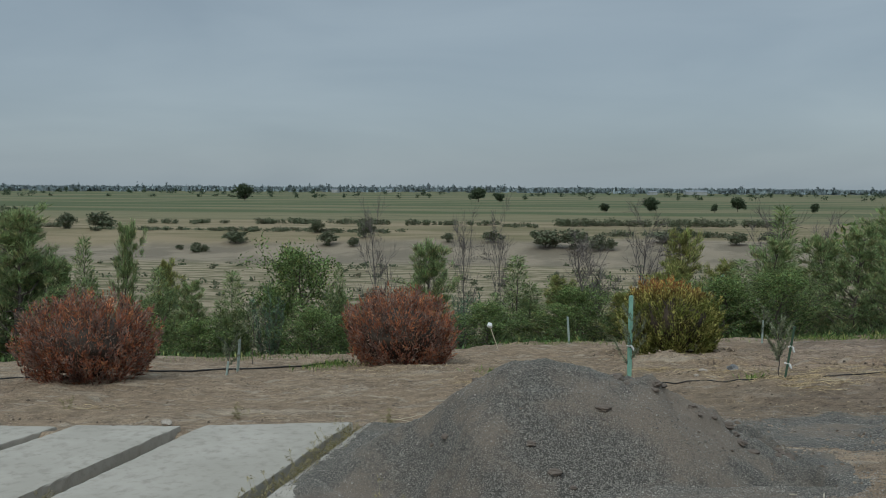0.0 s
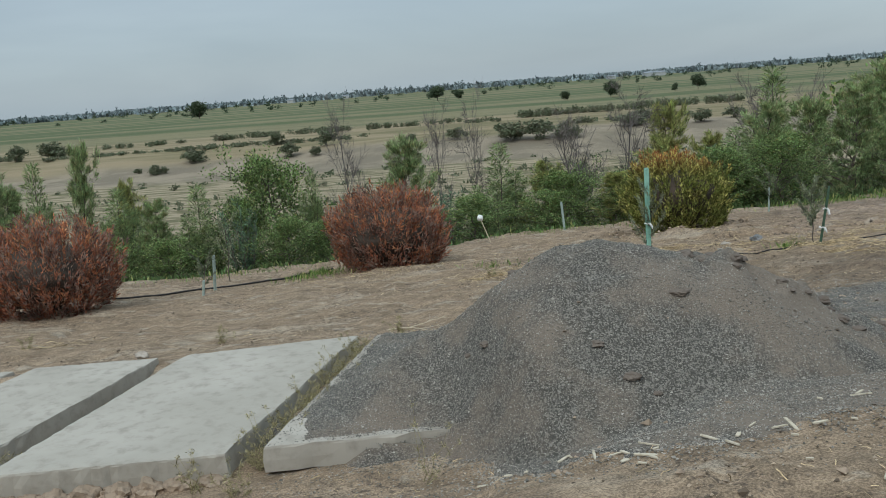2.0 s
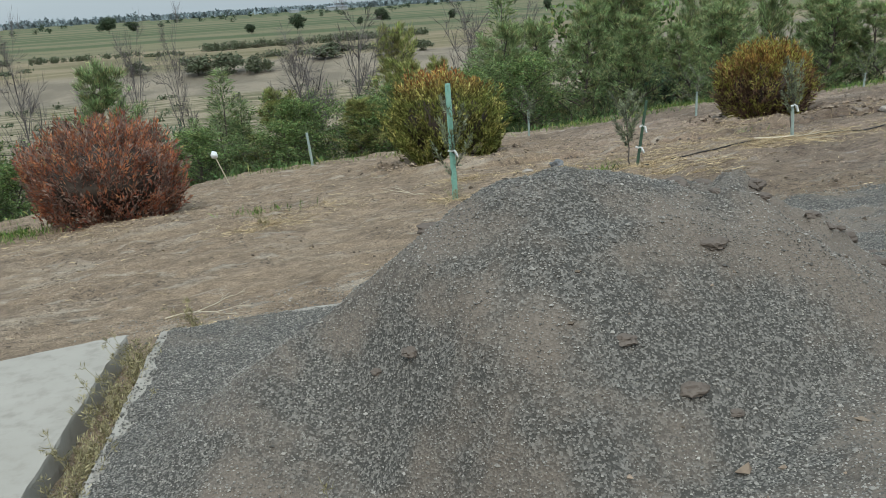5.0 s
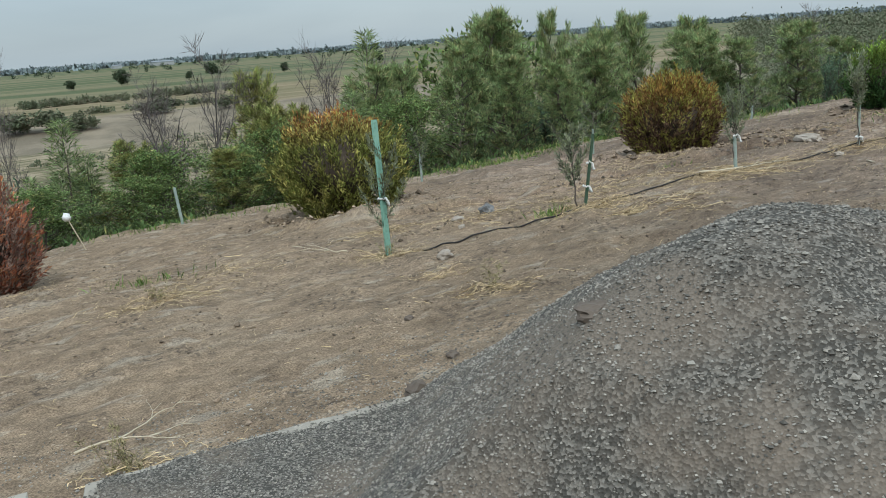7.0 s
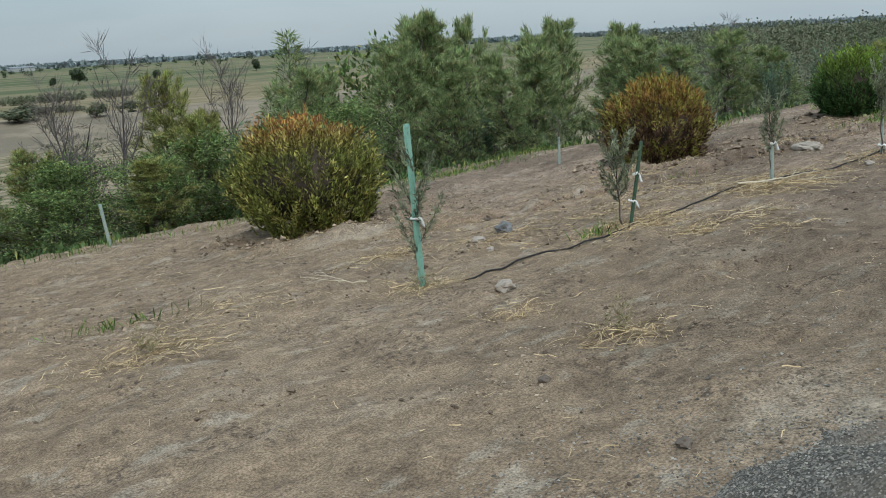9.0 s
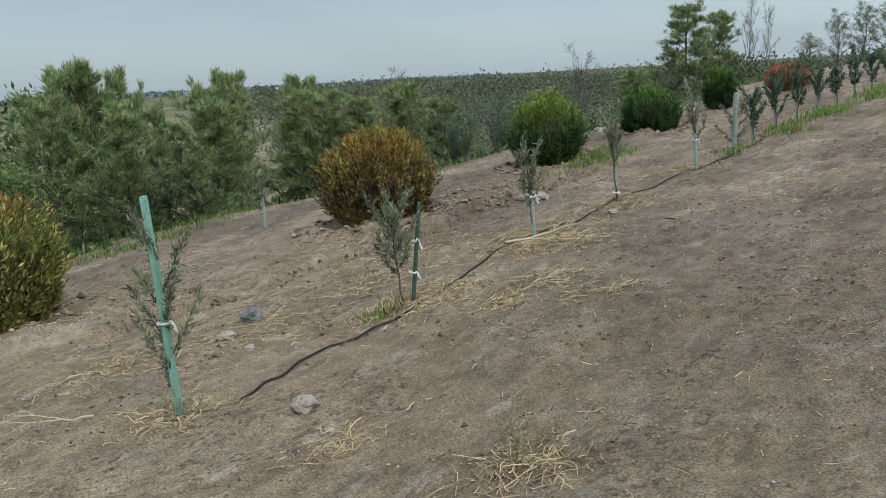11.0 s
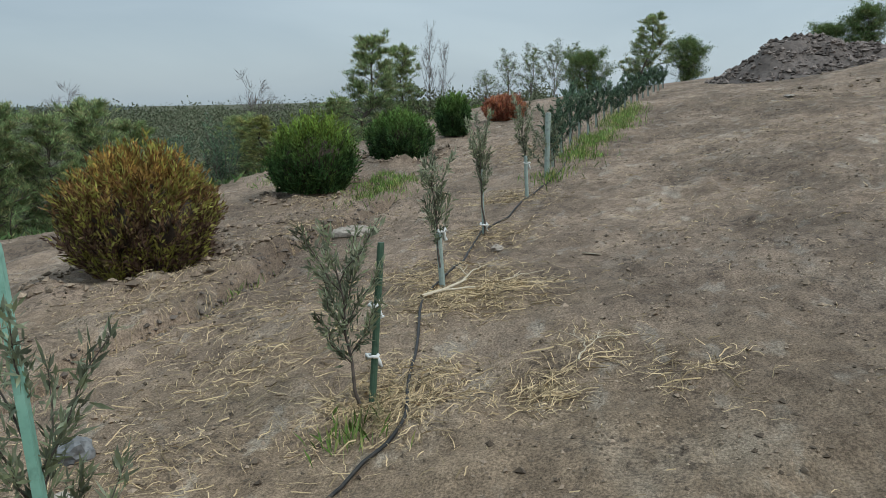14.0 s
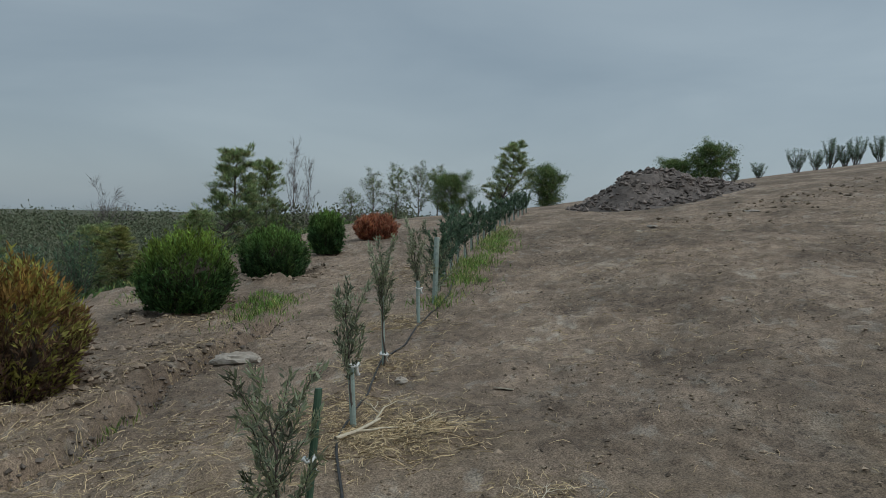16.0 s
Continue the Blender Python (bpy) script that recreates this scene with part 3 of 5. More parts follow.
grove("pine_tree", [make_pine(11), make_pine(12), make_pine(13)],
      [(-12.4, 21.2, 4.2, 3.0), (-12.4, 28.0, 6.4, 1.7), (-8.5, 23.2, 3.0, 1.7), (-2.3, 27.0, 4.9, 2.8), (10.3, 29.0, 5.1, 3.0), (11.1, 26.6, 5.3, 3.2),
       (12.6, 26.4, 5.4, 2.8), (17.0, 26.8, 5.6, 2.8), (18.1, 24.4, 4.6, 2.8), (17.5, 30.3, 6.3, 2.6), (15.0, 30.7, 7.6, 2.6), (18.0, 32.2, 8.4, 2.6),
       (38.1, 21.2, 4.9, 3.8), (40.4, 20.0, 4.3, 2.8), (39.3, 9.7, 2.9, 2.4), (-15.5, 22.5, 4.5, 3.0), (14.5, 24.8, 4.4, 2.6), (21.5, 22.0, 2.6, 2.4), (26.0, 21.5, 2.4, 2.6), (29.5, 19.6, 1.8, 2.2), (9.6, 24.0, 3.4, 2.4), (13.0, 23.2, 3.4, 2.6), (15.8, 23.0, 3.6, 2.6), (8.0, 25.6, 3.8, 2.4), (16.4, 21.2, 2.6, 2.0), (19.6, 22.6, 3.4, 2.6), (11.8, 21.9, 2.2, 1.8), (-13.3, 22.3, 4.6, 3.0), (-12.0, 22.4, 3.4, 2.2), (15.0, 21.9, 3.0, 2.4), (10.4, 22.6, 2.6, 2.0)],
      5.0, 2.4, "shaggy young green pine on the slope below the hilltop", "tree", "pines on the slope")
grove("olive_green_pine", [make_pine(21, mat=M_PINE_OLIVE)], [(5.9, 28.9, 5.4, 2.6), (23.6, 19.8, 1.6, 2.0), (8.2, 31.5, 5.0, 2.4), (4.9, 24.0, 3.0, 2.0), (1.7, 24.2, 2.6, 1.8), (3.6, 22.0, 1.4, 1.5), (-10.3, 26.5, 4.6, 1.6)],
      5.0, 2.4, "thin yellowish green pine on the slope below the hilltop", "tree", "yellowish pines on the slope")
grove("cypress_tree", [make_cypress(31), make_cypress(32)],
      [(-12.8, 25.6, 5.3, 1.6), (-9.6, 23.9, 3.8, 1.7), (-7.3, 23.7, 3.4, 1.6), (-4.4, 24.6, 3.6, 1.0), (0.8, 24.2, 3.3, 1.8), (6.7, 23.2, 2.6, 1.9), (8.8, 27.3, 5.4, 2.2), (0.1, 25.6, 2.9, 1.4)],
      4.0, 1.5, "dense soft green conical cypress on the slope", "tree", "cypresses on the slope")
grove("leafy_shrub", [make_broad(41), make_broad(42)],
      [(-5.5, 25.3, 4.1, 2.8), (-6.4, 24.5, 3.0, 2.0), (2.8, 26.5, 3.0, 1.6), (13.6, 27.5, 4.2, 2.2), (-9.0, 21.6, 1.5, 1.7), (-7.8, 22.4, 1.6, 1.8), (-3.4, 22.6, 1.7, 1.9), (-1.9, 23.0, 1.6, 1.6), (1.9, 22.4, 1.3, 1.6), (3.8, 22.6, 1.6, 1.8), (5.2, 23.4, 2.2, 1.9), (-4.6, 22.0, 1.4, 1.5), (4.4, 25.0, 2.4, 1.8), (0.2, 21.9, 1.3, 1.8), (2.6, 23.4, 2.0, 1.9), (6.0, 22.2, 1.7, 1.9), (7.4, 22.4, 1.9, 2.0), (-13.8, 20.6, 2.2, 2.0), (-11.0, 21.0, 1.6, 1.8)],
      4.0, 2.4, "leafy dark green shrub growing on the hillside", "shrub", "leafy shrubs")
grove("dense_shrub", [make_broad(46, 2.0, 1.7, each=20, leaf=0.062), make_broad(47, 2.0, 1.7, each=20, leaf=0.062)],
      [(41.1, 7.5, 1.6, 1.7), (38.3, 11.8, 1.5, 1.6), (34.1, 2.4, 1.5, 1.6), (34.8, 3.4, 1.15, 1.4)],
      2.0, 1.7, "dense dark green shrub on the bare hillside", "shrub", "shrubs on the crest")
grove("locust_tree", [make_broad(45, each=7, leaf=0.13)], [(13.1, 28.8, 5.9, 3.8)], 4.0, 2.4, "open-crowned tree with broad pale green leaves", "tree", "")
grove("oleander", [make_oleander(51), make_oleander(52)],
      [(-0.6, 23.1, 2.7, 1.1), (-5.7, 22.1, 2.4, 1.1), (11.4, 23.0, 2.2, 1.5), (6.6, 26.3, 3.6, 1.7), (17.1, 19.3, 1.7, 1.1), (18.8, 19.0, 1.9, 1.0)],
      2.4, 1.2, "upright shrub with narrow grey-green leaves", "shrub", "narrow-leaved shrubs at the edge")
grove("bare_tree", [make_bare(61), make_bare(62), make_bare(63)],
      [(2.6, 24.2, 3.5, 1.8), (4.5, 28.1, 5.6, 2.2), (-4.4, 31.7, 7.4, 1.8), (-1.5, 34.1, 8.0, 1.6), (0.0, 36.2, 8.8, 1.6), (12.3, 33.5, 7.1, 2.8), (11.0, 38.4, 9.0, 3.2), (22.8, 25.1, 4.1, 2.0),
       (41.6, 19.1, 4.3, 1.0), (43.7, 18.7, 3.7, 0.8), (45.7, 29.7, 7.0, 3.0), (3.4, 26.0, 3.6, 1.8), (-2.9, 33.0, 6.4, 1.6)],
      4.0, 1.8, "leafless grey-brown tree with thin upright twigs", "tree", "bare trees", M_TWIG)
grove("thin_leaved_tree", [make_bare(71, few=2), make_bare(72, few=3)],
      [(43.1, 15.5, 2.2, 1.4), (42.2, 14.4, 2.2, 1.3), (41.3, 13.3, 2.2, 1.4), (40.3, 12.4, 1.9, 1.3), (41.0, 16.3, 1.5, 1.5)],
      4.0, 1.8, "young tree with sparse leaves on grey twigs", "tree", "thin-leaved trees past the sapling row", M_TWIG)


# ---- clipped globe bushes ----
def globe_bush(x, y, w, h, mat, seed, label, group):
    rng = np.random.default_rng(seed)
    ob = thing("globe_bush", x, y, label, "bush", group)
    n = 660 if w > 1.5 else 560
    u = rng.uniform(-0.82, 1, n)
    a = rng.random(n) * 2 * np.pi
    lump = 1 + 0.2 * fbm(a * 1.6 + seed, u * 3 + seed, 3) + 0.065 * rng.normal(size=n)
    c = np.where(u > 0, np.sqrt(np.maximum(0, 1 - u * u)), 1 - 0.5 * u * u)
    h = h - 0.14
    mid = h * 0.43
    base = np.stack([c * np.cos(a), c * np.sin(a), u], 1)
    centre = base * lump[:, None] * [w / 2 * 0.9, w / 2 * 0.9, h * 0.53]
    centre[:, 2] += mid
    # upright flat fronds: small blades on both sides of an axis that leans out and up
    k = 34 if w > 1.5 else 28
    axis = unit(base * [0.6, 0.6, 0.35] + [0, 0, 0.85] + rng.normal(size=(n, 3)) * 0.16)
    flat = unit(np.cross(axis, base + rng.normal(size=(n, 3)) * 0.7))
    span = rng.uniform(0.7, 1.4, (n, 1)) * 0.135 * w ** 0.4
    t = np.tile(np.linspace(-1, 1, k), n)[:, None]
    sgn = np.tile(np.where(np.arange(k) % 2, 1.0, -1.0), n)[:, None]
    ax, fl, sp = (np.repeat(q, k, 0) for q in (axis, flat, span))
    reach = (1 - np.clip(t, 0, 1)) * rng.uniform(0.1, 1, (n * k, 1))
    p = np.repeat(centre * [0.94, 0.94, 0.97], k, 0) + ax * t * sp + fl * sgn * reach * sp * 0.3 + rng.normal(size=(n * k, 3)) * 0.009
    p[:, 2] = np.maximum(p[:, 2], 0.01)
    d = ax + fl * sgn * 0.45 + rng.normal(size=(n * k, 3)) * 0.3
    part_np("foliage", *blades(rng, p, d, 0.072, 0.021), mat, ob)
    stems = []
    for i in range(26):
        j = rng.integers(0, n)
        stems.append(tube(bent(rng, (rng.normal() * 0.06, rng.normal() * 0.06, -0.05), centre[j] * 0.96, 5, 0.03), np.linspace(0.018, 0.004, 5), 4))
    part_np("woody_base", *joined(*stems), M_STEM_AND_SHADE, ob)
    # added dark shell behind the fronds, its colour standing for shade in the gaps
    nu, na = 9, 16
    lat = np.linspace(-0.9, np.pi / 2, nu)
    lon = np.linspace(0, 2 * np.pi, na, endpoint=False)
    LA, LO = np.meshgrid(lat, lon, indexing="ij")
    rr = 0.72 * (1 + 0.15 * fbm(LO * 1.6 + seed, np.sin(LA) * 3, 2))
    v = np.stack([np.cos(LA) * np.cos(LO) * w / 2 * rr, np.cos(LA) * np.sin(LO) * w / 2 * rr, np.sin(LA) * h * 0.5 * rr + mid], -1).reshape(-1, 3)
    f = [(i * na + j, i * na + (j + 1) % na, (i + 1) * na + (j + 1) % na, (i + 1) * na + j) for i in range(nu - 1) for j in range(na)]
    part_np("shade_core", v, np.array(f), M_STEM_AND_SHADE, ob)
    return ob


G = "globe bushes along the hilltop edge"
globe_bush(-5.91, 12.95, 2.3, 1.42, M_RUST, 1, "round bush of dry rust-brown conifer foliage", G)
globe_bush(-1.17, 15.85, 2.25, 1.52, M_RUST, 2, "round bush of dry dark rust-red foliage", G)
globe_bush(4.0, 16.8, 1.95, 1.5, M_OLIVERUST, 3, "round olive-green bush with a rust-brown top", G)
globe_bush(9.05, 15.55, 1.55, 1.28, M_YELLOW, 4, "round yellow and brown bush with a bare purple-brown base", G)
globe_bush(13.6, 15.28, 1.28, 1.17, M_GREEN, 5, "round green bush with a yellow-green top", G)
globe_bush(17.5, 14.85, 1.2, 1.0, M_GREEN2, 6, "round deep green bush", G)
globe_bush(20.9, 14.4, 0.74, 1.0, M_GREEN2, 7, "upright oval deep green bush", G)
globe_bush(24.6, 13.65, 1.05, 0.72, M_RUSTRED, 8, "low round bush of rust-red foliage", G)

grove("young_shrub", [make_oleander(75), make_oleander(76)],
      [(48.1, -6.1, 1.3, 1.4), (47.6, -7.6, 1.6, 1.5), (47.1, -8.7, 1.5, 1.4), (46.6, -9.7, 1.4, 1.4), (44.9, -3.1, 0.8, 1.2), (44.0, -1.6, 0.7, 1.0), (47.4, -6.8, 1.1, 1.3), (47.0, -8.1, 1.2, 1.3)],
      2.4, 1.2, "small open shrub with thin dark leaves", "shrub", "young shrubs on the crest", M_TWIG)


# ---- concrete slabs and pad ----
def slab(name, corners, top, thick, label, group, seed, nx=26, ny=34):
    rng = np.random.default_rng(seed)
    a, b, c, d = [np.array(p, float) for p in corners]
    bm = bmesh.new()
    rows = []
    for j in range(ny):
        v = j / (ny - 1)
        row = []
        for i in range(nx):
            u = i / (nx - 1)
            p = (a * (1 - u) + b * u) * (1 - v) + (d * (1 - u) + c * u) * v
            rim = i in (0, nx - 1) or j in (0, ny - 1)
            p = p + (rng.normal(size=2) * 0.003 if rim else 0)
            z = top + 0.012 * float(fbm(p[0] * 1.5, p[1] * 1.5, 3)) - (0.006 * rng.random() if rim else 0)
            row.append(bm.verts.new((p[0], p[1], z)))
        rows.append(row)
    for j in range(ny - 1):
        for i in range(nx - 1):
            bm.faces.new((rows[j][i], rows[j][i + 1], rows[j + 1][i + 1], rows[j + 1][i]))
    rim = [e for e in bm.edges if e.is_boundary]
    mid = sum((a, b, c, d)) / 4
    for drop, grow in ((0.014, 1.004), (thick * 0.5, 1.003), (thick * 0.5, 0.998)):
        ext = bmesh.ops.extrude_edge_only(bm, edges=rim)["geom"]
        for v in (g for g in ext if isinstance(g, bmesh.types.BMVert)):
            v.co.z -= drop
            v.co.x = mid[0] + (v.co.x - mid[0]) * grow + rng.normal() * 0.003
            v.co.y = mid[1] + (v.co.y - mid[1]) * grow + rng.normal() * 0.003
        rim = [g for g in ext if isinstance(g, bmesh.types.BMEdge) and g.is_boundary]
    bmesh.ops.recalc_face_normals(bm, faces=bm.faces)
    ob = part(name, bm, M_CONCRETE)
    return tagged(ob, label, "slab", group)


PAD_TOP = -0.17
PAD = [(-0.61, 5.64), (3.3, 6.2), (3.5, 8.14), (-0.24, 8.06)]
slab("concrete_slab", [(-2.36, 5.5), (-0.89, 5.69), (-0.443, 8.235), (-1.92, 7.93)], -0.22, 0.16, "pale worn concrete slab lying on a stone footing", "row of concrete slabs", 1)
slab("concrete_slab", [(-4.18, 5.58), (-2.86, 5.76), (-2.375, 8.345), (-3.5, 8.22)], -0.36, 0.14, "pale worn concrete slab edged with dark gravel", "row of concrete slabs", 2)
slab("concrete_slab", [(-6.1, 5.6), (-4.62, 5.76), (-3.98, 8.64), (-5.4, 8.5)], -0.50, 0.14, "pale worn concrete slab edged with dark gravel", "row of concrete slabs", 3)
slab("concrete_pad", PAD, PAD_TOP, 0.15, "concrete pad half buried under a heap of grey gravel", "row of concrete slabs", 4, 40, 26)


def in_pad(x, y, inset):
    ok = np.ones(np.shape(x), bool)
    for k in range(4):
        (x0, y0), (x1, y1) = PAD[k], PAD[(k + 1) % 4]
        n = math.hypot(x1 - x0, y1 - y0)
        ok &= ((x1 - x0) * (y - y0) - (y1 - y0) * (x - x0)) / n > inset
    return ok


# ---- gravel heap ----
def crest(x):
    return np.interp(x, (-0.6, -0.1, 0.32, 0.62, 0.87, 1.12, 1.3, 1.55, 1.84, 2.1, 2.3, 2.5, 2.75, 3.06, 3.4, 4.0),
                     (-0.30, 0.0, 0.25, 0.42, 0.56, 0.73, 0.83, 0.86, 0.81, 0.73, 0.74, 0.66, 0.50, 0.33, 0.18, -0.15))


def heap_base(x, y):
    return np.maximum(ground(x, y), np.where(in_pad(x, y, 0.0), PAD_TOP, -9.0))


def heap(x, y):
    d = np.sqrt((y - 6.35) ** 2 + 0.05) - 0.06
    m = crest(x) - 0.62 * np.maximum(0, d - 0.16) + 0.05 * fbm(x * 2.1 + 3, y * 2.1, 3) + 0.02 * fbm(x * 9, y * 9, 2)
    lump = smooth(2.0, 2.4, x) * smooth(3.4, 3.0, x) * np.exp(-((y - 6.4) / 0.35) ** 2)
    m = m + lump * 0.18 * fbm(x * 5.5, y * 5.5, 4)
    # the front of the pad stays bare near its corner
    q = y - 5.64 - 0.143 * (x + 0.61)
    bare = smooth(1.25, 0.4, x)
    m = np.minimum(m, PAD_TOP - 0.04 + 0.7 * np.maximum(0, q - 0.04) + 0.9 * np.minimum(0, q) + 0.9 * (1 - bare))
    base = heap_base(x, y)
    wob = 0.5 * fbm(x * 1.1 + 30, y * 1.1, 4)
    apron = smooth(1.05, 0.55, ((x - 1.85) / 2.2) ** 2 + ((y - 6.4) / 1.95) ** 2 + wob)
    apron = np.maximum(apron, 0.7 * smooth(1.05, 0.5, ((x - 4.6) / 2.3) ** 2 + ((y - 7.7) / 1.1) ** 2 + wob))
    apron = np.maximum(apron, in_pad(x, y, 0.03) * smooth(0.0, 0.1, x + 0.61 - 0.153 * (y - 5.64) - 0.015 + 0.1 * fbm(x * 6, y * 6, 3) - 0.12 * smooth(6.2, 5.7, y)))
    back = y - 8.06 - 0.0214 * (x + 0.24)
    apron = apron * (1 - 0.9 * smooth(0.055, 0.03, np.abs(back + 0.03)) * smooth(0.05, -0.1, fbm(x * 2.7, y * 2.7, 2)) * smooth(3.5, 3.2, x))
    apron = apron * (1 - bare * smooth(0.14, 0.0, q + 0.05 * fbm(x * 7, y * 7, 2)))
    return np.maximum(m, base - 0.012 + 0.03 * apron), base


hx, hy = np.arange(-0.8, 7.2, 0.035), np.arange(4.2, 9.3, 0.035)
HX, HY = np.meshgrid(hx, hy)
HZ, HB = heap(HX, HY)
hf = grid_faces(len(hx), len(hy))
over, step = (HZ - HB).ravel()[hf], np.ptp(HB.ravel()[hf], axis=1)
keep = (over > 0.003).any(1) & ((step < 0.05) | (over > 0.003).all(1))
hv = np.stack([HX.ravel(), HY.ravel(), HZ.ravel()], 1)
used = np.unique(hf[keep])
remap = np.full(len(hv), -1)
remap[used] = np.arange(len(used))


def gravel_material():
    m, n, l, b = material("grey_gravel", 0.9)
    co = n.new("ShaderNodeTexCoord").outputs["Object"]
    cell = node(n, l, "ShaderNodeTexVoronoi", {"Vector": co, "Scale": 125.0})
    tone = node(n, l, "ShaderNodeSeparateXYZ", {"Vector": cell.outputs["Color"]}).outputs[0]
    # sheet darker than the loose stones, to paint in the shaded gaps between them
    grey = mixed(n, l, ranged(n, l, tone, 0.3, 1.0), (0.066, 0.061, 0.052), (0.215, 0.197, 0.168))
    earth = mixed(n, l, tone, (0.145, 0.118, 0.092), (0.2, 0.164, 0.129))
    x = node(n, l, "ShaderNodeSeparateXYZ", {"Vector": co}).outputs[0]
    dug = node(n, l, "ShaderNodeMath", {0: ranged(n, l, x, 1.8, 2.5, 0.0, 0.14), 1: ranged(n, l, x, 2.9, 3.3, 1.0, 0.0)}, operation="MULTIPLY").outputs[0]
    mix = node(n, l, "ShaderNodeMath", {0: noise_at(n, l, co, 1.6, 6), 1: dug}, operation="ADD").outputs[0]
    col = mixed(n, l, ranged(n, l, mix, 0.46, 0.64), grey, earth)
    l.new(col, b.inputs["Base Color"])
    bumped(n, l, b, cell.outputs["Distance"], 0.6, 0.008)
    return m


gravel = part_np("heap", hv[used], remap[hf[keep]], gravel_material())
tagged(gravel, "heap of dark grey gravel mixed with brown earth", "gravel heap")


def stones(rng, p, r, squash=0.7):
    """Small angular stones: jittered eight-sided lumps."""
    n = len(p)
    o = np.array([(1, 0, 0), (-1, 0, 0), (0, 1, 0), (0, -1, 0), (0, 0, 1), (0, 0, -1)], float)
    v = o[None] * rng.uniform(0.6, 1.25, (n, 6, 1)) + rng.normal(size=(n, 6, 3)) * 0.18
    a = rng.random(n) * 6.28
    ca, sa = np.cos(a)[:, None], np.sin(a)[:, None]
    v = np.stack([v[..., 0] * ca - v[..., 1] * sa, v[..., 0] * sa + v[..., 1] * ca, v[..., 2] * squash], -1) * r[:, None, None]
    t = np.array([(0, 2, 4), (2, 1, 4), (1, 3, 4), (3, 0, 4), (2, 0, 5), (1, 2, 5), (3, 1, 5), (0, 3, 5)])
    return (v + p[:, None]).reshape(-1, 3), (np.arange(n)[:, None, None] * 6 + t[None]).reshape(-1, 3)


def scatter(rng, n, x0, x1, y0, y1, keep=None):
    x, y = rng.uniform(x0, x1, n), rng.uniform(y0, y1, n)
    if keep is not None:
        k = keep(x, y)
        x, y = x[k], y[k]
    return x, y


rng = np.random.default_rng(5)
sx, sy = scatter(rng, 230000, -0.7, 6.8, 4.3, 9.2)
sz, sb = heap(sx, sy)
k = (sz - sb > 0.001 - 0.02 * rng.random(len(sx)) ** 4) & (rng.random(len(sx)) < np.where(sx > 3.6, 0.4, 1.0) * (1 - 0.55 * smooth(0.12, 0.4, fbm(sx * 1.9 + 5, sy * 1.1, 3)) - 0.6 * smooth(1.9, 2.3, sx) * smooth(3.3, 2.9, sx) * smooth(5.9, 6.2, sy)))
sx, sy, sz = sx[k][:95000], sy[k][:95000], sz[k][:95000]
r = rng.uniform(0.0026, 0.0058, len(sx)) * np.where(rng.random(len(sx)) < 0.03, 2.0, 1.0)
st = part_np("gravel_stones", *stones(rng, np.stack([sx, sy, sz + r * 0.25], 1), r), M_GRAVELSTONE, flat=True)
tagged(st, "loose grey gravel stones lying on the heap", "gravel", kind="stuff")

# stones strayed past the foot of the heap
rng = np.random.default_rng(55)
pick = rng.integers(0, len(sx), 120000)
ox, oy = sx[pick] + rng.normal(size=120000) * 0.16, sy[pick] + rng.normal(size=120000) * 0.16
oz, ob_ = heap(ox, oy)
k = oz - ob_ < 0.003
ox, oy, oz = ox[k][:16000], oy[k][:16000], ob_[k][:16000]
r = rng.uniform(0.003, 0.008, len(ox)) * np.where(rng.random(len(ox)) < 0.03, 1.8, 1.0)
st = part_np("stray_gravel", *stones(rng, np.stack([ox, oy, oz + r * 0.2], 1), r), M_GRAVELSTONE, flat=True)
tagged(st, "scattered grey gravel stones on earth and concrete", "gravel", kind="stuff")


def rock(name, x, y, r, mat, label, seed, squash=0.65, long=1.0, turn=0.0, z=None, group="", category="rock"):
    rg = np.random.default_rng(seed)
    bm = bmesh.new()
    bmesh.ops.create_icosphere(bm, subdivisions=3, radius=1)
    off = rg.random(3) * 50
    for v in bm.verts:
        q = v.co * 1.3 + Vector(off)
        s = 1 + 0.45 * noise.noise(q) + 0.2 * noise.noise(q * 2.7) + 0.12 * noise.noise(q * 6) + 0.07 * noise.noise(q * 14)
        v.co = Vector((v.co.x * long, v.co.y, v.co.z * squash)) * s * r
    ob = part(name, bm, mat)
    ob.location = (x, y, (gz(x, y) if z is None else z) + r * squash * 0.35)
    ob.rotation_euler = (0, 0, radians(turn))
    return tagged(ob, label, category, group)


rock("rock", 3.99, 13.15, 0.07, M_ROCK, "pale crumbly rock on bare earth", 1)
rock("rock", 3.0, 11.49, 0.07, M_ROCK, "pale angular rock beside the end of a hose", 2, 0.7)
rock("rock", 4.5, 13.4, 0.085, M_ROCKGREY, "rounded grey stone on bare earth", 3, 0.85)
rock("rock", 9.85, 13.62, 0.13, M_ROCK, "long pale boulder lying on the earth", 4, 0.6, 2.0, 80)
rock("rock", 8.45, 11.93, 0.05, M_ROCK, "small pale stone on the earth", 5)
rock("rock", 3.83, 12.75, 0.04, M_ROCK, "small pale stone on the earth", 6)
rock("rock", 18.4, 16.3, 0.16, M_ROCK, "pale rock at the hilltop edge", 7)
rock("rock", -2.7, 8.75, 0.06, M_ROCK, "small rounded stone behind the concrete slabs", 8)
rock("earth_clod", 1.22, 8.2, 0.065, M_CLODDARK, "dark brown clod of earth", 9, 0.75, category="clod", group="clods of earth")
rock("earth_clod", 1.62, 8.64, 0.034, M_CLODDARK, "dark brown clod of earth", 10, 0.75, category="clod", group="clods of earth")
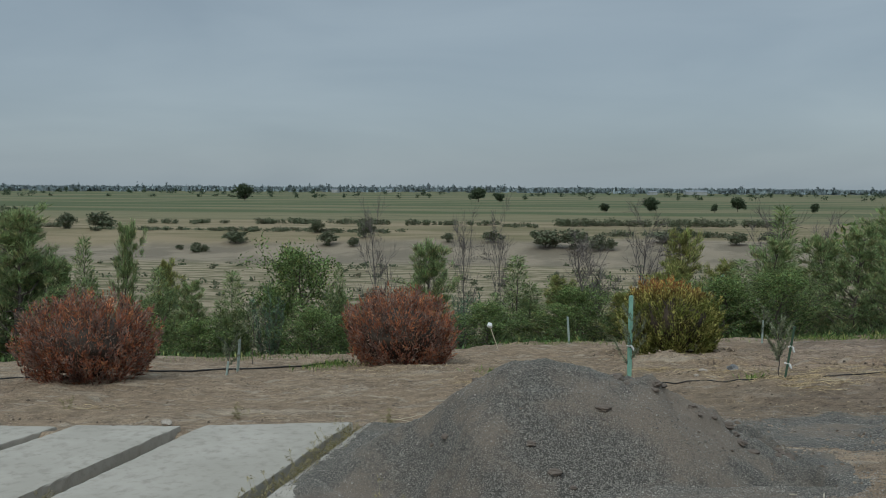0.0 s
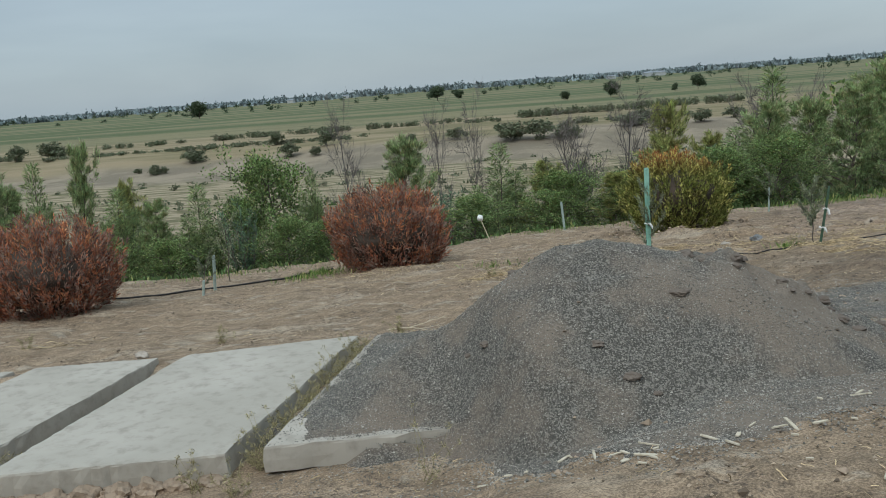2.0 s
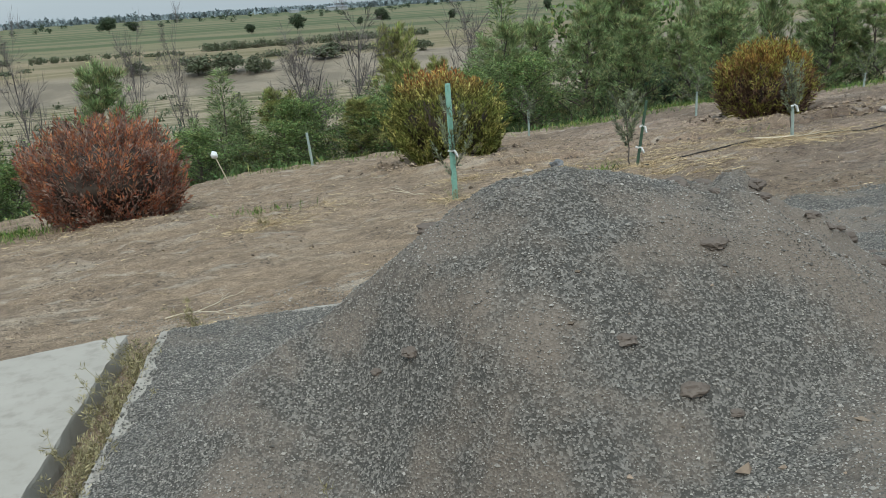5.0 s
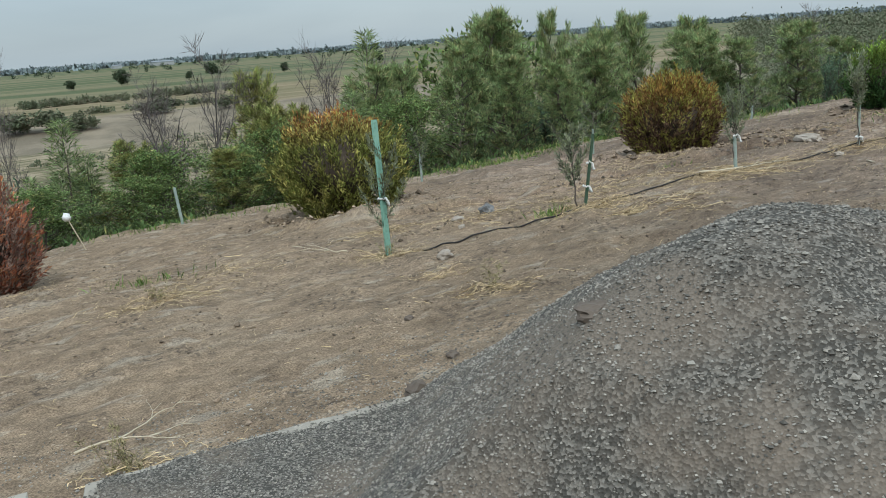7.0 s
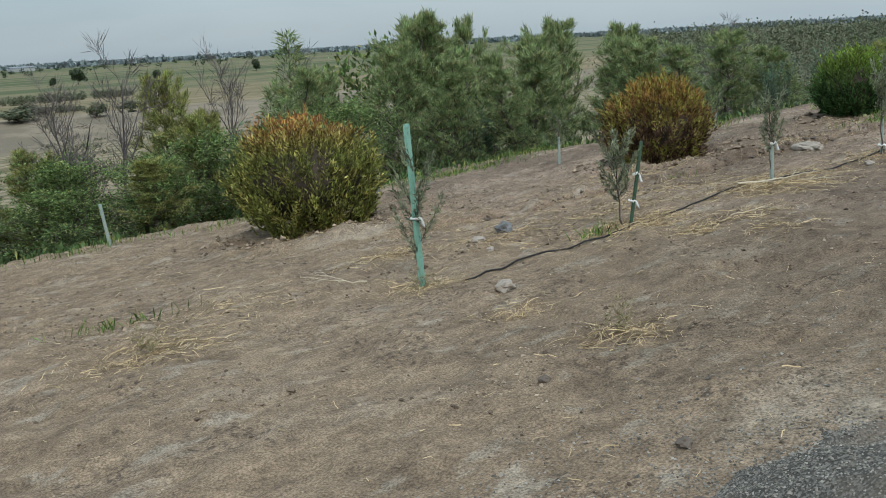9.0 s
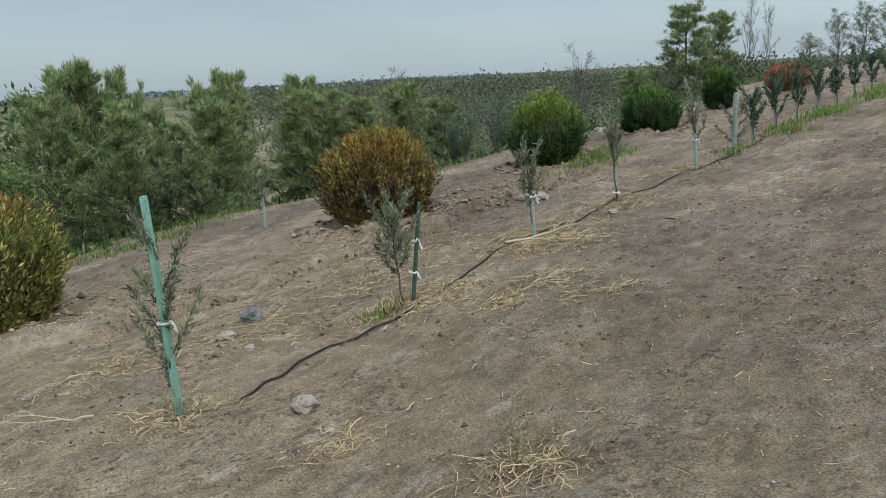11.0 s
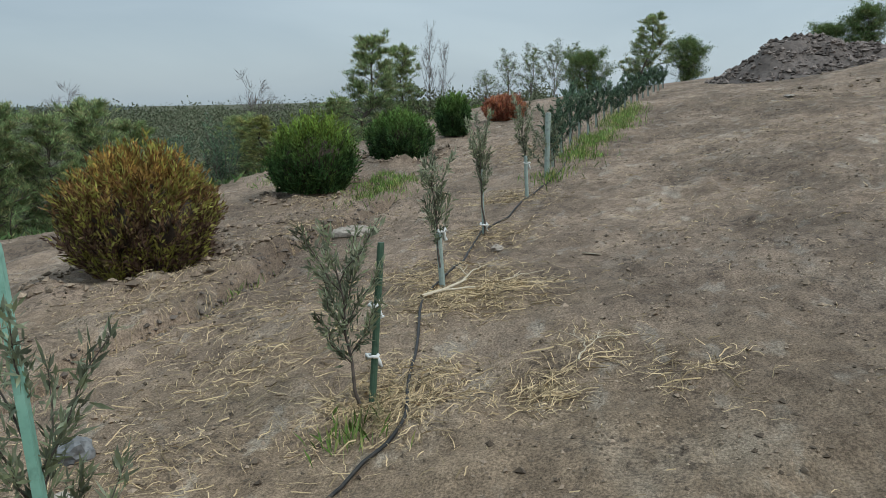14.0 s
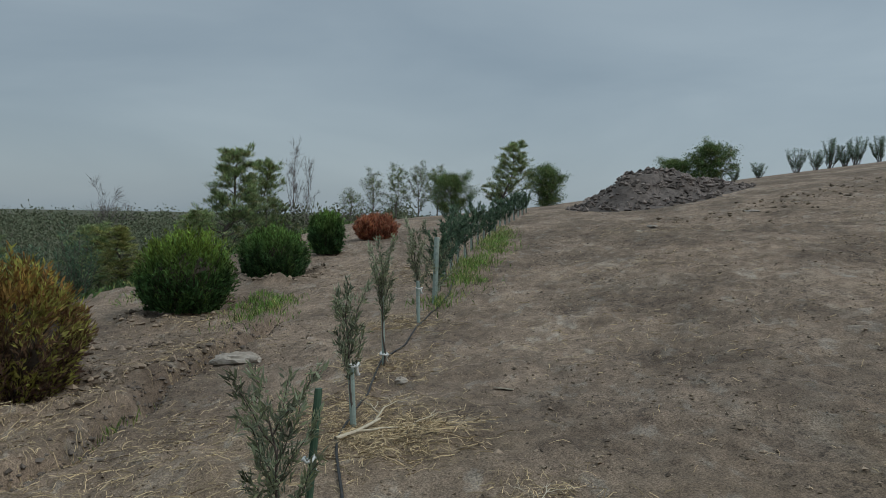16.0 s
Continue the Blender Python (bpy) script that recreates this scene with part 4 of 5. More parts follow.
rock("earth_clod", 1.85, 9.72, 0.03, M_CLODDARK, "dark brown clod of earth", 11, 0.75, category="clod", group="clods of earth")
rock("earth_clod", 3.5, 6.5, 0.05, M_CLODDARK, "dark brown clod of earth", 13, 0.75, z=float(heap(3.5, 6.5)[0]), category="clod", group="clods of earth")
for i in range(22):
    cx, cy = 2.1 + 0.06 * i + 0.05 * math.sin(i * 5.1), 6.35 + 0.17 * math.sin(i * 2.7)
    rock("earth_clod", cx, cy, 0.022 + 0.03 * math.sin(i * 1.7) ** 2, M_CLODDARK, "dark clod of earth on the gravel heap", 200 + i, 0.6, 1.35, 40 * i, z=float(heap(cx, cy)[0]) - 0.01, category="clod", group="clods on the heap")
for i, (cx, cy) in enumerate([(0.66, 6.15), (0.78, 6.05), (1.62, 5.45), (1.75, 5.38), (1.45, 5.6), (1.98, 5.9), (1.1, 5.0), (1.25, 4.92), (1.0, 6.5), (1.75, 6.45)]):
    rock("earth_clod", cx, cy, 0.022 + 0.01 * (i % 3), M_CLODDARK, "dark clod of earth on the gravel heap", 50 + i, 0.6, 1.3, z=float(heap(cx, cy)[0]) - 0.01, category="clod", group="clods on the heap")
for i in range(16):
    u = i / 15
    rock("footing_stone", -2.3 + 1.42 * u, 5.5 + 0.18 * u - 0.03, 0.062 + 0.02 * math.sin(i * 3.3), M_CLOD, "earth-covered footing stone under a slab", 70 + i, 0.8, 1.2, z=-0.42, category="stone", group="footing stones")


# ---- loose earth, crumbs, straw and grass ----
def clear(x, y):
    """Open earth, off the slabs and the heap."""
    slabs = (x > -6.3) & (x < -0.3) & (y > 5.35) & (y < 8.7)
    return ~slabs & ~in_pad(x, y, -0.05)


rng = np.random.default_rng(8)
px, py = scatter(rng, 90000, -8, 24, 1.0, 19.5, clear)
dens = fbm(px * 1.1, py * 1.1, 4)
k = rng.random(len(px)) < np.clip(0.2 + dens * 2.2, 0.04, 1)
px, py = px[k], py[k]
r = 0.005 + 0.013 * rng.random(len(px)) ** 2 + (rng.random(len(px)) < 0.04) * 0.02 * rng.random(len(px))
hz, hb = heap(px, py)
pz = np.maximum(ground(px, py), hz)
cr = part_np("earth_crumbs", *stones(rng, np.stack([px, py, pz + r * 0.2], 1), r), M_CLOD, flat=True)
tagged(cr, "loose crumbs and small clods of brown earth", "earth crumbs", kind="stuff")


rng = np.random.default_rng(88)
px, py = scatter(rng, 90000, -1.5, 12.5, 3.6, 16.0, clear)
dens = fbm(px * 0.9 + 7, py * 0.9, 4)
k = (rng.random(len(px)) < np.clip(0.4 + dens * 2.2, 0.04, 1)) & (heap(px, py)[0] - heap_base(px, py) < 0.004)
px, py = px[k][:46000], py[k][:46000]
r = 0.0035 + 0.0075 * rng.random(len(px)) ** 2
cr = part_np("earth_grit", *stones(rng, np.stack([px, py, ground(px, py) + r * 0.2], 1), r), M_GRIT, flat=True)
tagged(cr, "fine grit and crumbs of brown earth", "earth grit", kind="stuff")


def lying(rng, x, y, length, width, lift=0.02):
    n = len(x)
    a = rng.random(n) * 2 * np.pi
    L = length * rng.uniform(0.5, 1.5, n)
    d = np.stack([np.cos(a), np.sin(a)], 1)
    p0 = np.stack([x, y], 1)
    pts = []
    bow = rng.normal(size=n) * 0.04 * L
    kink = rng.normal(size=n) * 0.03 * L
    side = np.stack([-d[:, 1], d[:, 0]], 1)
    up = np.abs(rng.normal(size=n)) * lift
    for t in (0.0, 0.33, 0.67, 1.0):
        q = p0 + d * (L * (t - 0.5))[:, None] + side * (bow * (1 - 4 * (t - 0.5) ** 2) + kink * math.sin(t * 6.28))[:, None]
        z = ground(q[:, 0], q[:, 1]) + 0.005 + up * (0.3 + t * (1.6 - 1.1 * t)) * rng.uniform(0.5, 1.5, n)
        pts.append(np.column_stack([q, z]))
    w = np.column_stack([side, rng.normal(size=n) * 0.6]) * (width / 2 * rng.uniform(0.6, 1.3, (n, 1)))
    v = np.stack([e for q in pts for e in (q - w, q + w)], 1).reshape(-1, 3)
    b = np.arange(n)[:, None] * 8
    f = np.concatenate([b + [2 * s, 2 * s + 1, 2 * s + 3, 2 * s + 2] for s in range(3)])
    return v, f


rng = np.random.default_rng(9)
spots = [(4.9, 12.0, 0.6, 700), (6.7, 11.85, 0.75, 800), (7.6, 12.3, 0.9, 420), (5.6, 12.9, 1.0, 260), (0.75, 12.5, 0.7, 300), (2.6, 9.9, 0.4, 120), (9.0, 12.1, 0.8, 320),
         (11.2, 12.1, 0.9, 320), (2.8, 12.3, 0.45, 180), (8.0, 14.8, 1.1, 260), (10.5, 14.3, 1.2, 240), (7.2, 13.4, 1.4, 260), (12.9, 14.9, 1.0, 200), (0.0, 8.35, 0.35, 70), (4.2, 13.0, 0.8, 200),
         (17.0, 12.6, 2.0, 300), (5.4, 11.1, 0.5, 90), (6.5, 14.0, 1.6, 260), (-4.4, 10.3, 0.6, 60), (-1.0, 14.2, 1.4, 160), (3.6, 15.9, 1.0, 200), (20.0, 7.6, 2.4, 200), (14.0, 9.0, 2.5, 200), (9.5, 10.0, 2.0, 130), (3.3, 13.6, 0.5, 190), (2.7, 11.0, 0.35, 60), (4.9, 11.3, 0.3, 110), (5.0, 10.6, 0.4, 60), (1.4, 13.3, 1.0, 150), (5.0, 14.5, 1.2, 160), (15.2, 12.0, 1.4, 240)]
sx = np.concatenate([x + rng.normal(size=int(n * 3.0)) * s * 0.42 for x, y, s, n in spots] + [rng.uniform(-3, 15, 7000), rng.uniform(8, 30, 3000)])
sy = np.concatenate([y + rng.normal(size=int(n * 3.0)) * s * 0.34 for x, y, s, n in spots] + [rng.uniform(3, 18, 7000), rng.uniform(1, 11, 3000)])
k = clear(sx, sy) & (heap(sx, sy)[0] - heap_base(sx, sy) < 0.004)
straw = part_np("straw_litter", *lying(rng, sx[k], sy[k], np.where(np.arange(len(sx))[k] >= len(sx) - 10000, 0.055, rng.uniform(0.03, 0.13, k.sum())), 0.0034, 0.014), M_STRAW)
tagged(straw, "dry yellow straw and stalks strewn on bare earth", "straw", kind="stuff")

rng = np.random.default_rng(10)
patches = [(13.2, 14.1, 0.9, 0.35, 900), (14.3, 11.4, 0.8, 0.3, 500), (16.5, 11.2, 1.2, 0.3, 800), (19.5, 10.8, 1.6, 0.35, 1000), (23.0, 10.5, 1.6, 0.35, 700), (12.4, 11.7, 0.4, 0.25, 200), (-2.3, 15.0, 0.45, 0.5, 420),
           (8.2, 19.6, 1.5, 0.35, 800), (10.4, 20.2, 1.3, 0.35, 600), (4.4, 19.3, 1.3, 0.3, 300), (1.8, 19.4, 1.0, 0.3, 180), (4.5, 12.1, 0.14, 0.14, 60), (7.9, 14.0, 0.5, 0.1, 90), (12.6, 17.6, 0.8, 0.5, 260), (15.5, 16.4, 1.0, 0.4, 240), (0.8, 13.6, 0.5, 0.12, 70), (-4.5, 18.2, 2.0, 0.5, 260)]
px = np.concatenate([x + rng.normal(size=n) * a * 0.6 for x, y, a, b, n in patches])
py = np.concatenate([y + rng.normal(size=n) * b * 0.6 for x, y, a, b, n in patches])
p = np.column_stack([px, py, ground(px, py) - 0.005])
grass = part_np("grass", *blades(rng, p, rng.normal(size=p.shape) * 0.35 + [0, 0, 1], 0.14, 0.011, 0.15), M_GRASS)
tagged(grass, "short green grass in patches on bare earth", "grass", kind="stuff")

rng = np.random.default_rng(12)
wx = rng.uniform(-22, 40, 26000)
wd = rng.random(26000) ** 1.3 * 12 + 0.2
wy = edge_line(wx) + wd
k = fbm(wx * 0.6, wy * 0.6, 3) > -0.28
wx, wy, wd = wx[k], wy[k], wd[k]
p = np.column_stack([wx, wy, ground(wx, wy) - 0.02])
weeds = part_np("slope_weeds", *blades(rng, p, rng.normal(size=p.shape) * 0.45 + [0, 0, 1], 0.2 + 0.05 * np.minimum(wd, 6), 0.05, 0.2), M_BROAD)
tagged(weeds, "tangled green weeds and low scrub on the slope", "weeds", kind="stuff")


# ---- weeds by the slabs ----
def dry_weed(x, y, h, n, seed, z=None):
    rg = np.random.default_rng(seed)
    ob = thing("dry_weed", x, y, "dry yellow-green weed growing in the gap beside a slab", "weed", "weeds beside the slabs", z)
    wood, at, ways = [], [], []
    for i in range(n):
        e = np.array([rg.normal() * h * 0.35, rg.normal() * h * 0.35, h * rg.uniform(0.5, 1)])
        line = bent(rg, (rg.normal() * 0.03, rg.normal() * 0.03, -0.02), e, 5, 0.02)
        wood.append(tube(line, np.linspace(0.003, 0.0012, 5), 3))
        at.append(np.repeat(line[1:], 5, 0))
        ways.append(np.repeat((line[1:] - line[:-1]), 5, 0))
    for line in wood:
        part_np("stalk", *line, M_WEED, ob)
    leaf = part_np("leaves", *leafed(rg, np.concatenate(at), unit(np.concatenate(ways)), 3, 0.008, 0.026, 0.0045, 0.8), M_WEED, ob)
    tagged(leaf, kind="stuff")
    return ob


for i in range(13):
    u = i / 12
    dry_weed(-0.70 + 0.36 * u + 0.03 * math.sin(i * 4), 5.75 + 2.2 * u, 0.15 + 0.17 * math.sin(i * 2.1) ** 2, 11, 100 + i, -0.36)
dry_weed(-1.0, 5.5, 0.34, 5, 120)
dry_weed(0.42, 5.25, 0.42, 4, 121)
dry_weed(-0.72, 5.35, 0.2, 7, 122)
dry_weed(-0.05, 8.35, 0.22, 8, 123)
for i, (wx, wy) in enumerate([(-4.7, 10.2), (-2.1, 9.3), (-2.6, 6.1), (4.6, 12.0), (2.75, 12.2), (2.6, 9.95), (0.7, 12.5)]):
    dry_weed(wx, wy, 0.2, 6, 130 + i)


# ---- saplings with stakes ----
def batten(name, a, b, w, t, mat, parent, label="", round_=False, face=0.0):
    """A straight stake from a to b, flat or round, with softened ends, placed relative to its thing."""
    a, b = Vector(a), Vector(b)
    bm = bmesh.new()
    n = 10 if round_ else 4
    for v in (0.0, 0.5, 0.985, 1.0):
        s = 0.9 if v == 1.0 else 1.0
        p = a.lerp(b, v)
        for i in range(n):
            if round_:
                g = 2 * math.pi * i / n
                q = Vector((math.cos(g) * w / 2 * s, math.sin(g) * w / 2 * s, 0))
            else:
                q = Vector(((-1, 1, 1, -1)[i] * w / 2 * s, (-1, -1, 1, 1)[i] * t / 2 * s, 0))
                q.rotate(Euler((0, 0, face)))
            bm.verts.new(p + q)
    bm.verts.ensure_lookup_table()
    for k in range(3):
        for i in range(n):
            j = (i + 1) % n
            bm.faces.new((bm.verts[k * n + i], bm.verts[k * n + j], bm.verts[k * n + n + j], bm.verts[k * n + n + i]))
    bm.faces.new([bm.verts[3 * n + i] for i in range(n)])
    bm.faces.new([bm.verts[n - 1 - i] for i in range(n)])
    return part(name, bm, mat, parent, label)


def rag(at, r, parent, seed, name="tie"):
    """A knotted strip of white cloth with a loose end."""
    rg = np.random.default_rng(seed)
    ang = np.linspace(0, 2 * np.pi, 14)
    ring = np.stack([np.cos(ang) * r, np.sin(ang) * r, rg.normal(size=14) * 0.006], 1) + at
    v1 = tube(ring, np.full(14, 0.008) * rg.uniform(0.7, 1.3, 14), 5)
    end = bent(rg, np.array(at) + [r, 0, 0], np.array(at) + [r + 0.03, -0.03, -0.07], 4, 0.01)
    v2 = tube(end, [0.012, 0.02, 0.016, 0.006], 5)
    return part_np(name, *joined(v1, v2), M_CLOTH, parent, "knotted white cloth")


def sapling(x, y, h, seed, label, stake=None, stake_mat=None, guard=0.0, twigs=7, lean=(0.0, 0.0), tie=(), clear_stem=0.35, spread=0.2, group="row of olive saplings", leaf=0.062, each=3, mat=None):
    rg = np.random.default_rng(seed)
    ob = thing("olive_sapling", x, y, label, "sapling", group)
    top = np.array([lean[0], lean[1], h])
    stem = bent(rg, (0, 0, -0.05), top * 0.8, 6, 0.015)
    at, ways, shoots = [], [], []
    for i in range(twigs):
        t = clear_stem + (1 - clear_stem) * (i + 0.5) / twigs
        kk = min(int(t * 5), 4)
        q = stem[kk] + (stem[kk + 1] - stem[kk]) * (t * 5 - kk)
        g = i * 2.4 + seed
        e = q + np.array([math.cos(g) * spread, math.sin(g) * spread, h * 0.3]) * rg.uniform(0.7, 1.2)
        tw = bent(rg, q, e, 5, 0.012)
        shoots.append(tube(tw, np.linspace(0.004, 0.0015, 5), 4))
        u = np.linspace(0.1, 1, 17)
        j = np.minimum((u * 4).astype(int), 3)
        f = (u * 4 - j)[:, None]
        at.append(tw[j] * (1 - f) + tw[j + 1] * f)
        ways.append(np.repeat(unit(e - q)[None], 17, 0))
    part_np("stem", *tube(stem, np.linspace(0.010, 0.004, 6), 5), M_BARK, ob)
    for shoot in shoots:
        part_np("twig", *shoot, M_BARK, ob)
    part_np("foliage", *leafed(rg, np.concatenate(at), np.concatenate(ways), each, 0.012, leaf, leaf * 0.21, 0.6), mat or M_OLIVE, ob)
    if stake:
        (ax, ay), (bx, by, bz), w, rnd = stake
        batten("stake", (ax, ay, -0.08), (bx, by, bz), w, 0.022, stake_mat or M_STAKE, ob, "", rnd, 0.5)
    if guard:
        batten("guard", (0, 0, -0.03), (lean[0] * 0.3, lean[1] * 0.3, guard), 0.042, 0.042, M_TUBE, ob, "pale plastic tree guard", True)
    for i, (tx, ty, tz, tr) in enumerate(tie):
        rag((tx, ty, tz), tr, ob, seed + i)
    return ob


sapling(2.79, 12.27, 1.15, 1, "grey-green olive sapling tied to a flat turquoise wooden stake", ((0, 0), (0.02, 0.13, 1.30), 0.066, False), M_STAKE, twigs=10, lean=(0.06, 0.16), tie=((0.0, 0.058, 0.57, 0.034),), spread=0.2, clear_stem=0.2, each=7, leaf=0.052)
sapling(4.9, 12.13, 0.86, 2, "bushy olive sapling tied to a dark green stake", ((0.03, -0.01), (0.14, -0.06, 0.79), 0.034, True), M_STAKEDARK, twigs=11, lean=(-0.04, 0.14), tie=((0.06, -0.02, 0.26, 0.028), (0.1, -0.03, 0.5, 0.026)), clear_stem=0.36, spread=0.17, each=7, leaf=0.05)
sapling(7.05, 12.15, 0.95, 3, "slender olive sapling in a pale green guard", None, None, 0.4, 9, (0.0, 0.08), ((0, 0, 0.42, 0.03),), 0.4, 0.11, each=6, leaf=0.05)
sapling(9.0, 12.12, 1.05, 4, "slender olive sapling beside a thin pale stake", ((0.02, 0), (0.03, 0.02, 0.62), 0.028, True), M_TUBE, 0, 10, (0.0, 0.03), ((0, 0, 0.12, 0.03),), 0.45, 0.1, each=6, leaf=0.05)
sapling(11.3, 11.92, 1.15, 5, "tall olive sapling in a pale guard", None, None, 0.48, 10, (0.03, 0.06), ((0, 0, 0.4, 0.035),), 0.4, 0.13, each=6, leaf=0.05)
sapling(12.6, 11.78, 0.75, 6, "low olive sapling beside a pale green stake", ((0, 0), (0.02, -0.02, 0.85), 0.07, True), M_TUBE, 0, 9, (0.12, -0.05), (), 0.1, 0.22, each=4)
for i in range(17):
    u = i / 16
    x = 13.5 + 18.5 * u
    y = 11.72 - 2.6 * u ** 1.35
    sapling(x, y, (0.8 if i < 6 else 0.62) + 0.22 * math.sin(i * 2.3) ** 2, 10 + i, "olive sapling with a pale guard tube", ((0.05, 0.03), (0.06, 0.05, 0.66 + 0.12 * math.sin(i)), 0.05, True), M_TUBE, 0, 9, (0.05 * math.sin(i * 3), 0.05), (), 0.3, 0.15, leaf=0.08, each=5, mat=M_OLEANDER)
sapling(9.25, 17.9, 0.95, 40, "grey-green sapling in a pale guard at the hilltop edge", None, None, 0.45, 6, (0.1, 0.1), (), 0.35, 0.3, "saplings at the hilltop edge", 0.06)
sapling(12.4, 17.2, 0.8, 41, "grey-green sapling in a pale guard at the hilltop edge", None, None, 0.3, 6, (0.1, 0.0), (), 0.3, 0.22, "saplings at the hilltop edge", 0.06)
sapling(6.25, 18.9, 0.9, 42, "grey-green sapling in a pale guard at the hilltop edge", None, None, 0.5, 6, (0.05, 0.1), (), 0.3, 0.2, "saplings at the hilltop edge", 0.06)
sapling(-4.2, 16.2, 1.2, 43, "grey-green sapling at the hilltop edge", None, None, 0.0, 8, (0.0, 0.1), (), 0.3, 0.22, "saplings at the hilltop edge", 0.07)
sapling(-3.9, 13.9, 0.7, 44, "grey-green sapling beside a rust-brown bush", None, None, 0.25, 6, (0.1, 0.1), (), 0.3, 0.2, "saplings at the hilltop edge", 0.06)

post = thing("marker_post", 2.15, 19.5, "thin pale leaning post at the hilltop edge", "post", "marker posts")
batten("pole", (0, 0, -0.1), (-0.05, 0.1, 0.62), 0.05, 0.04, M_TUBE, post, "", True)
post2 = thing("marker_post", 0.6, 18.7, "thin bent stick with a white cap", "post", "marker posts")
batten("pole", (0, 0, -0.1), (-0.22, 0.05, 0.5), 0.02, 0.02, M_DEADWOOD, post2, "", True)
bm = bmesh.new()
bmesh.ops.create_icosphere(bm, subdivisions=2, radius=0.06, matrix=Matrix.Translation((-0.23, 0.05, 0.52)))
for v in bm.verts:
    v.co += Vector((0, 0, 0.03)) * noise.noise(v.co * 20) + v.normal * 0.02 * noise.noise(v.co * 35)
part("cap", bm, M_CLOTH, post2, "crumpled white plastic cap", False)
copy_thing(post, pose(-3.95, 14.6, gz(-3.95, 14.6), 0, 0, 200))


# ---- hose, dead branch, wood chips ----
def hose(points, r, label):
    cu = bpy.data.curves.new("irrigation_hose", "CURVE")
    cu.dimensions, cu.bevel_depth, cu.bevel_resolution = "3D", r, 2
    sp = cu.splines.new("POLY")
    t = np.linspace(0, len(points) - 1, 12 * (len(points) - 1) + 1)
    pts = np.array(points, float)
    x = np.interp(t, range(len(pts)), pts[:, 0]) + 0.03 * np.sin(t * 5)
    y = np.interp(t, range(len(pts)), pts[:, 1]) + 0.03 * np.sin(t * 4 + 1)
    kern = np.ones(9) / 9
    x[4:-4], y[4:-4] = np.convolve(x, kern, "valid"), np.convolve(y, kern, "valid")
    z = ground(x, y) + r * 0.9 + 0.004
    z[1:-1] = np.maximum(z[1:-1], (z[:-2] + z[2:]) / 2)
    sp.points.add(len(x) - 1)
    sp.points.foreach_set("co", np.column_stack([x, y, z, np.ones(len(x))]).astype(np.float32).ravel())
    cu.materials.append(M_HOSE)
    return tagged(new("irrigation_hose", cu), label, "hose", "irrigation hoses")


hose([(3.02, 11.98), (3.53, 12.12), (4.24, 11.98), (4.7, 11.86), (5.49, 12.05), (6.78, 12.2), (8.72, 12.18), (9.8, 12.02), (11.4, 11.85), (13.0, 11.6), (17.0, 11.4)], 0.0085, "thin black irrigation hose lying along the saplings")
hose([(-9.0, 13.6), (-6.5, 14.6), (-4.6, 15.0), (-3.2, 15.8), (-2.4, 16.7)], 0.016, "thin black irrigation hose near the hilltop edge")


def dead_branch(x, y, turn, size, seed, label):
    rg = np.random.default_rng(seed)
    pieces = []

    def grow(a, d, length, r, depth):
        b = a + d * length
        line = bent(rg, a, b, 5, 0.03 * length)
        line[:, 2] = np.maximum(line[:, 2], r * 0.5)
        pieces.append(tube(line, np.linspace(r, r * 0.55, 5), 5))
        if depth:
            for s in (-1, 1):
                g = s * rg.uniform(0.25, 0.7)
                dd = np.array([d[0] * math.cos(g) - d[1] * math.sin(g), d[0] * math.sin(g) + d[1] * math.cos(g), rg.uniform(-0.05, 0.25)])
                grow(line[rg.integers(2, 5)], dd, length * rg.uniform(0.55, 0.85), r * 0.6, depth - 1)

    grow(np.array([0, 0, 0.02]), np.array([1.0, 0, 0.06]), size * 0.42, 0.014 * size, 3)
    ob = part_np("dead_branch", *joined(*pieces), M_DEADWOOD)
    ob.location = (x, y, gz(x, y) + 0.01)
    ob.rotation_euler = (0, 0, radians(turn))
    return tagged(ob, label, "branch", "dead branches")


dead_branch(6.55, 12.2, -28, 1.15, 3, "bleached forked dead branch lying on straw")
dead_branch(2.55, 12.75, 150, 0.55, 4, "bleached dead twig lying beside a stake")
dead_branch(-0.25, 8.75, 10, 0.6, 5, "bleached dead twig lying on bare earth")
dead_branch(5.1, 11.15, -10, 0.45, 6, "dry forked stalk lying on bare earth")


def chip(x, y, length, width, turn, seed):
    rg = np.random.default_rng(seed)
    bm = bmesh.new()
    bmesh.ops.create_cube(bm, size=1)
    bmesh.ops.subdivide_edges(bm, edges=list(bm.edges), cuts=2, use_grid_fill=True)
    for v in bm.verts:
        tape = 1 - 0.55 * abs(v.co.x) * 2 * rg.uniform(0.4, 1)
        v.co = Vector((v.co.x * length, v.co.y * width * tape, v.co.z * 0.007 + 0.02 * length * math.sin(v.co.x * 3)))
    ob = part("wood_chip", bm, M_CHIP)
    z = max(gz(x, y), float(heap(x, y)[0]))
    ob.location, ob.rotation_euler = (x, y, z + 0.01), (rg.normal() * 0.12, rg.normal() * 0.1, radians(turn))
    return tagged(ob, "pale split wood chip on the earth", "wood chip", "wood chips")


